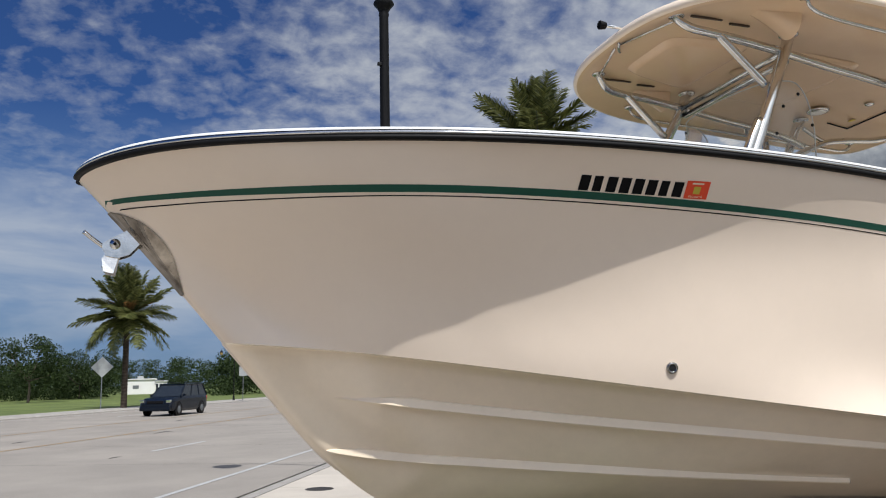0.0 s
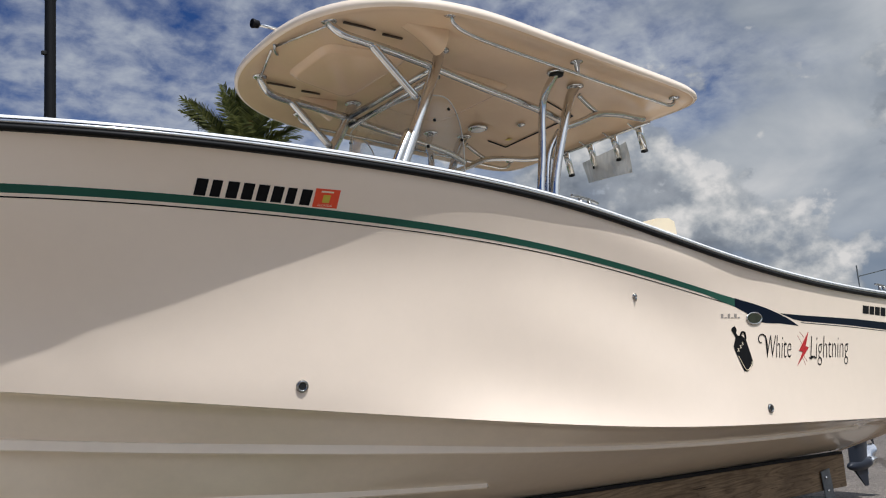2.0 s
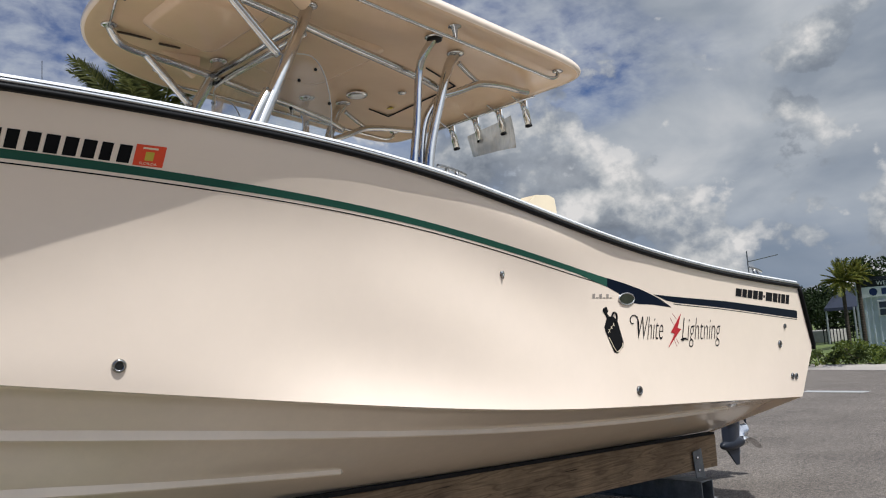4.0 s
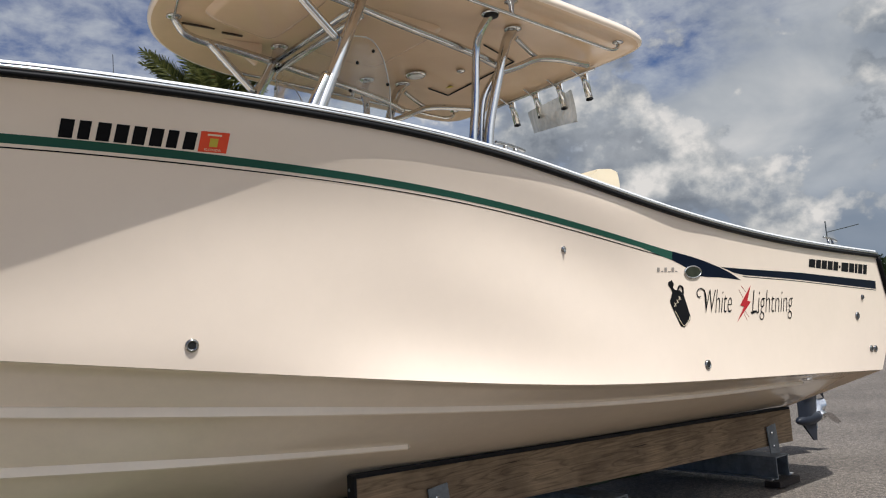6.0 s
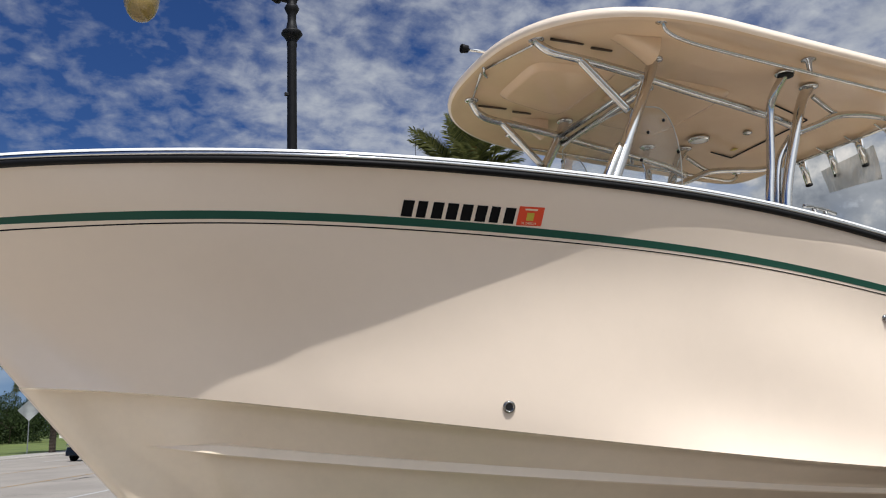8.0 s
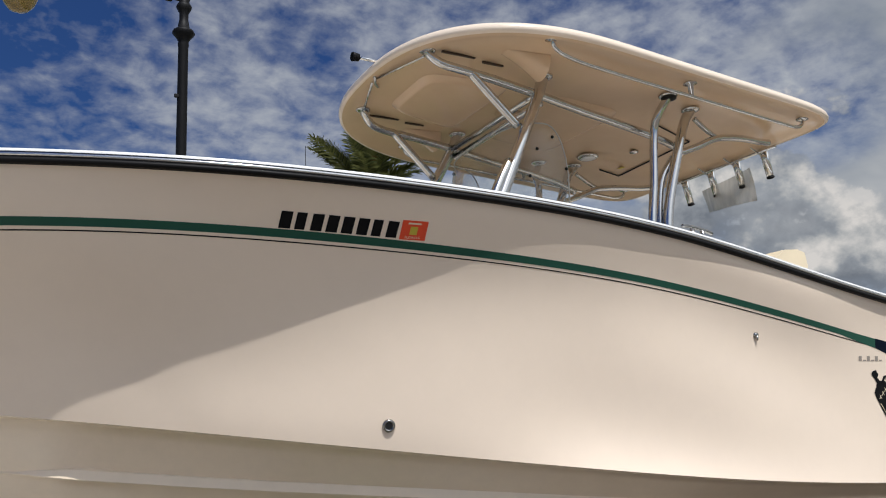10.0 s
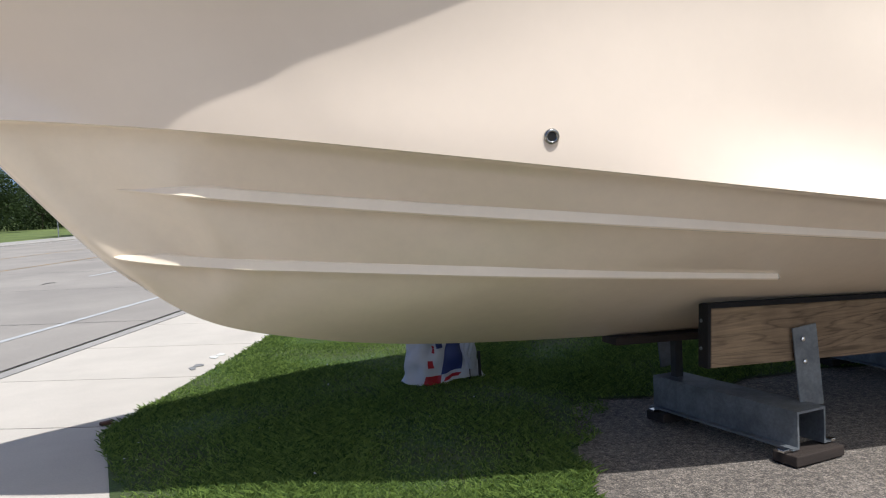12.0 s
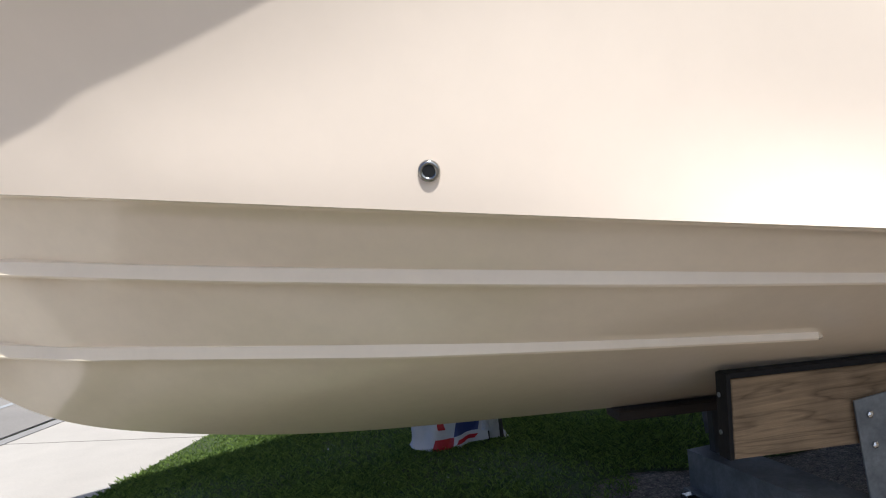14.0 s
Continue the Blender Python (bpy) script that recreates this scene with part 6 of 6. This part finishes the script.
def vehicle(name, at, heading, length, height, width, paint, label, category, roof=(0.28, 0.86), hood=0.58, back=0.97, rack=False):
    """A car along local +x (front at +x), its body lofted from cross sections."""
    ob = thing(name, (0, 0, 0), label, category)
    L, H, W = length, height, width / 2
    side = [(0.0, 0.30, 0.52), (0.03, 0.24, 0.60), (0.10, 0.20, 0.62), (0.5, 0.19, 0.62), (0.72, 0.19, 0.60), (0.90, 0.20, 0.54), (0.97, 0.24, 0.47), (1.0, 0.30, 0.38)]
    body = Geo()
    rows = []
    for k, lo, hi in side:
        x = L * (k - 0.5)
        zl, zh = H * lo * 0.75, H * hi
        w = W * (0.90 if k in (0.0, 1.0) else 0.97 if k in (0.03, 0.97) else 1.0)
        rows.append([(x, -w * 0.94, zl), (x, -w, zl + 0.12), (x, -w, zh - 0.14), (x, -w * 0.93, zh), (x, w * 0.93, zh), (x, w, zh - 0.14), (x, w, zl + 0.12), (x, w * 0.94, zl), (x, -w * 0.94, zl)])
    body.grid(rows)
    body.add(rows[0], [tuple(range(8))[::-1]]).add(rows[-1], [tuple(range(8))])
    b = body.made("body", paint, ob, smooth=False)
    # cabin: glass block with painted pillars and roof
    bx0, bx1, tx0, tx1 = L * (-0.49), L * 0.24, L * (-0.44), L * 0.06
    zb, zt = H * 0.60, H * 0.965
    cab = Geo().add([(bx0, -W * 0.90, zb), (bx1, -W * 0.90, zb), (tx1, -W * 0.74, zt), (tx0, -W * 0.74, zt), (bx0, W * 0.90, zb), (bx1, W * 0.90, zb), (tx1, W * 0.74, zt), (tx0, W * 0.74, zt)],
                    [(0, 1, 2, 3), (7, 6, 5, 4), (0, 3, 7, 4), (1, 5, 6, 2), (3, 2, 6, 7)])
    cab.made("glass", GLASS_D, ob, "dark tinted windows")
    Geo().box((tx0 - 0.03, -W * 0.77, zt - 0.01), (tx1 + 0.05, W * 0.77, H), None, 0.02).made("roof", paint, ob)
    for s in (-1, 1):
        for t in (0.0, 0.30, 0.62, 1.0):
            p = Vector((bx0 + (bx1 - bx0) * t, s * W * 0.905, zb))
            q = Vector((tx0 + (tx1 - tx0) * t, s * W * 0.75, zt))
            Geo().tube([p, q], 0.035, 6).made("pillar", paint, ob)
        if rack:
            Geo().tube([(tx0 + 0.1, s * W * 0.66, H + 0.05), (tx1 - 0.1, s * W * 0.66, H + 0.05)], 0.02, 6).made("roof_rail", RUBBER, ob)
        Geo().box((L * 0.455, s * W * 0.80 - 0.14, H * 0.42), (L * 0.492, s * W * 0.80 + 0.10, H * 0.51), None, 0.02).made("headlight", CHROME, ob, "clear headlight")
        Geo().box((L * -0.503, s * W * 0.82 - 0.09, H * 0.42), (L * -0.48, s * W * 0.82 + 0.09, H * 0.58), None, 0.01).made("tail_light", RED, ob)
        Geo().box((L * 0.17, s * W * 1.02 - 0.07, H * 0.60), (L * 0.20, s * W * 1.02 + 0.09, H * 0.68), None, 0.02).made("mirror", paint, ob)
        for k in (-0.31, 0.31):
            r = 0.20 * H
            Geo().spin([(r * 1.18, 0), (r * 1.18, 0.006)], (L * k, s * (W - 0.002), r * 1.05), (0, s, 0), 18).made("wheel_arch", RUBBER, ob)
            wheel = Geo().spin([(r * 0.6, 0), (r, 0.02), (r, 0.18), (r * 0.6, 0.20)], (L * k, W - 0.18 if s > 0 else -W - 0.02, r), (0, 1, 0), 20).made("tyre", RUBBER, ob, "black tyre", True)
            Geo().spin([(r * 0.58, 0), (r * 0.58, 0.012), (r * 0.15, 0.03)], (L * k, s * (W + 0.014), r), (0, s, 0), 14).made("rim", GALV, wheel)
    Geo().box((L * 0.485, -W * 0.5, H * 0.40), (L * 0.502, W * 0.5, H * 0.48), None, 0.01).made("grille", RUBBER, ob)
    Geo().box((L * 0.46, -W * 0.92, H * 0.17), (L * 0.51, W * 0.92, H * 0.30), None, 0.03).made("bumper", paint, ob)
    ob.matrix_world = Matrix.Translation(at) @ Matrix.Rotation(heading, 4, "Z")
    return ob


SUV = material("dark green-blue car paint", (0.004, 0.007, 0.013), rough=0.25, spec=0.25, coat=0.1)
road_ang = math.atan2(D.y, D.x)
cx, cy, _ = sn(40.5, 19.1)
vehicle("car", (cx, cy, -0.05), road_ang + math.pi, 4.4, 1.60, 1.74, SUV, "dark blue-black estate car with roof rails on the road", "car", rack=True)

# ---- workshop building beyond the lot ----
SIDING = material("grey-blue metal siding", (0.66, 0.70, 0.73), rough=0.45, vary=0.12, scale=1.2, fine=0.06, fine_scale=30, coat=0.1)
ROOF_D = material("dark metal fascia", (0.018, 0.022, 0.03), rough=0.4)
AWNING = material("navy awning cloth", (0.012, 0.018, 0.035), rough=0.8, vary=0.2, scale=5)
SIGN_W = material("white sign board", (0.88, 0.89, 0.90), rough=0.4, vary=0.04)
SIGN_B = material("blue sign print", (0.02, 0.04, 0.14), rough=0.4)


def at3(az, dist, z):
    return Vector((0.91 + dist * math.sin(radians(az)), -0.27 + dist * math.cos(radians(az)), z))


def workshop():
    a, b = at3(71.15, 48.0, 0), at3(82.5, 46.5, 0)
    ob = thing("workshop", tuple(a), "workshop clad in grey ribbed metal siding with a sign board", "building")
    d = (b - a).normalized()
    out = Vector((d.y, -d.x, 0))
    out = out if out.dot(Vector((0.9, -0.27, 0)) - a) > 0 else -out
    L = (b - a).length
    m = Matrix.Translation(a) @ Matrix((( d.x, out.x, 0, 0), (d.y, out.y, 0, 0), (0, 0, 1, 0), (0, 0, 0, 1)))
    top = 3.55
    Geo().box((0, -8, 0.05), (L, 0, top), m).made("wall", SIDING, ob)
    i = 0
    while 0.05 + 0.30 * i < L:
        x = 0.05 + 0.30 * i
        Geo().box((x, 0.0, 0.06), (x + 0.075, 0.04, top), m).made("siding_rib", SIDING, ob)
        i += 1
    for j in range(10):
        Geo().box((-0.035, -0.5 - 0.5 * j, 0.06), (0.0, -0.44 - 0.5 * j, top), m).made("siding_rib", SIDING, ob)
    Geo().box((-0.25, -8.2, top), (L, 0.14, top + 0.16), m).made("roof", ROOF_D, ob, "dark metal roof edge")
    Geo().box((0.30, 0.042, 3.20), (L - 0.3, 0.07, 3.54), m).made("fascia", ROOF_D, ob)
    board = Geo().box((0.28, 0.045, 2.66), (4.9, 0.085, 3.19), m).made("sign_board", SIGN_W, ob, "white sign board")
    writing("sign_words", "WE SERVICE", 0.33, SIGN_W, lambda x, y: m @ Vector((1.05 + x * 0.92, 0.074, 3.255 + y)), ob, "white words on the dark fascia")
    for k in range(6):
        Geo().box((1.25 + 0.40 * k, 0.086, 2.76), (1.25 + 0.40 * k + 0.29, 0.092, 3.09), m).made("sign_bar", SIGN_B, board)
    Geo().spin([(0.20, 0), (0.20, 0.006)], m @ Vector((0.86, 0.086, 2.925)), out, 20).made("sign_disc", SIGN_B, board)
    win = Geo().box((0.98, 0.041, 1.62), (2.58, 0.075, 2.46), m, 0.01).made("window_frame", WALL_W, ob)
    for z0, z1 in ((1.69, 2.01), (2.07, 2.39)):
        Geo().box((1.06, 0.076, z0), (2.50, 0.080, z1), m).made("pane", GLASS_D, win)


workshop()
# awning with posts at the workshop's side
aw = thing("awning", tuple(at3(69.6, 60, 0)), "navy cloth awning on posts beside the workshop", "awning")
p = [at3(69.2, 58, 2.42), at3(71.2, 58.5, 2.42), at3(71.3, 62, 4.0), at3(69.8, 62, 3.3)]
Geo().add(p + [q - Vector((0, 0, 0.2)) for q in p], [(0, 1, 2, 3), (7, 6, 5, 4), (0, 4, 5, 1), (1, 5, 6, 2), (2, 6, 7, 3), (3, 7, 4, 0)]).made("cloth", AWNING, aw)
for az in (69.3, 70.9, 71.1):
    q = at3(az, 58.2, 0.1)
    Geo().tube([q, q + Vector((0, 0, 2.3))], 0.06, 8).made("post", ALU, aw)
for k in range(12):
    q = at3(69.0 + 0.19 * k, 59, 0.1)
    Geo().tube([q, q + Vector((0, 0, 1.05))], 0.03, 6).made("rail_post", IRON_BLACK, aw)
Geo().tube([at3(68.9, 59, 1.15), at3(71.2, 59, 1.15)], 0.04, 6).made("rail", IRON_BLACK, aw)
x = at3(68.6, 66.0, 0.1)
tagged(Geo().box((x.x - 2.0, x.y - 1.6, 0.1), (x.x + 2.0, x.y + 1.6, 0.98), None, 0.05).made("utility_box", KERB), "long pale concrete box on the lawn near the workshop", "utility box")
# trees and shrubs round the workshop
palm(tuple(at3(70.45, 46, 0.1)), 3.45, 1.15, 41, "young palm with drooping yellow-green crown beside the workshop", 40, 0, 0.09, FROND_LIGHT)
palm(tuple(at3(71.35, 46.5, 0.1)), 3.75, 0.85, 43, "slim young palm with small yellow-green crown beside the workshop", 34, 0, 0.11, FROND_LIGHT)
tree(tuple(at3(68.3, 74, 0)), 4.7, 2.6, 51, LEAF, "dark green tree behind the awning", 0.13, 260, 46, 0.06)
tree(tuple(at3(70.3, 76, 0)), 4.5, 2.6, 53, LEAF, "dark green tree behind the awning", 0.13, 240, 46, 0.06)
tree(tuple(at3(66.6, 78, 0)), 4.4, 2.4, 55, LEAF, "dark green tree behind the awning", 0.13, 240, 40, 0.06)
tree(tuple(at3(71.9, 80, 0)), 6.8, 1.9, 54, LEAF, "tall flat-topped tree behind the workshop roof", 0.14, 260, 18, 0.72)


def shrub(at, w, h, seed, mat, label):
    rng = random.Random(seed)
    blobs = [(at[0] + rng.uniform(-w, w), at[1] + rng.uniform(-w, w), at[2] + rng.uniform(0.15, 0.85) * h, rng.uniform(0.22, 0.36) * h) for _ in range(16)]
    ob = thing("shrub", at, label, "shrub", "shrubs in the planting bed")
    v, f = leaf_cloud(blobs, 0.07, 900, seed)
    put("crown", mesh("crown", v, f, mat), ob)
    g = Geo()
    for b in blobs[:6]:
        g.tube([(at[0], at[1], at[2] - 0.02), b[:3]], 0.014, 4)
    g.made("stems", BARK, ob)


for i in range(14):
    az = 67.6 + 1.05 * i
    dist = 30.0 - 0.28 * i
    shrub(tuple(at3(az, dist, 0.10)), 0.55, 0.52 if i % 3 else 0.74, 60 + i, LEAF_LIGHT if i % 2 else LEAF_SHRUB, "leafy green shrub behind the parking lot kerb")
# thin mast with a side antenna far behind the stern
mast = thing("antenna_mast", tuple(at3(65.0, 40, 0)), "thin steel mast with a side antenna far behind the boat", "antenna")
q = at3(65.0, 40, 0)
Geo().tube([q, q + Vector((0, 0, 5.05))], 0.03, 6).made("mast", GALV, mast)
Geo().tube([q + Vector((0, 0, 4.55)), at3(66.9, 40, 4.75)], 0.022, 6).made("boom", GALV, mast)
# thin whip antenna that shows over the gunwale, in front of the palm
whip = Geo().tube([(2.77, 5.10, 2.45), (2.775, 5.10, 3.53)], 0.0035, 6, r2=0.002).made("whip_antenna", RUBBER, boat, "thin black whip antenna")
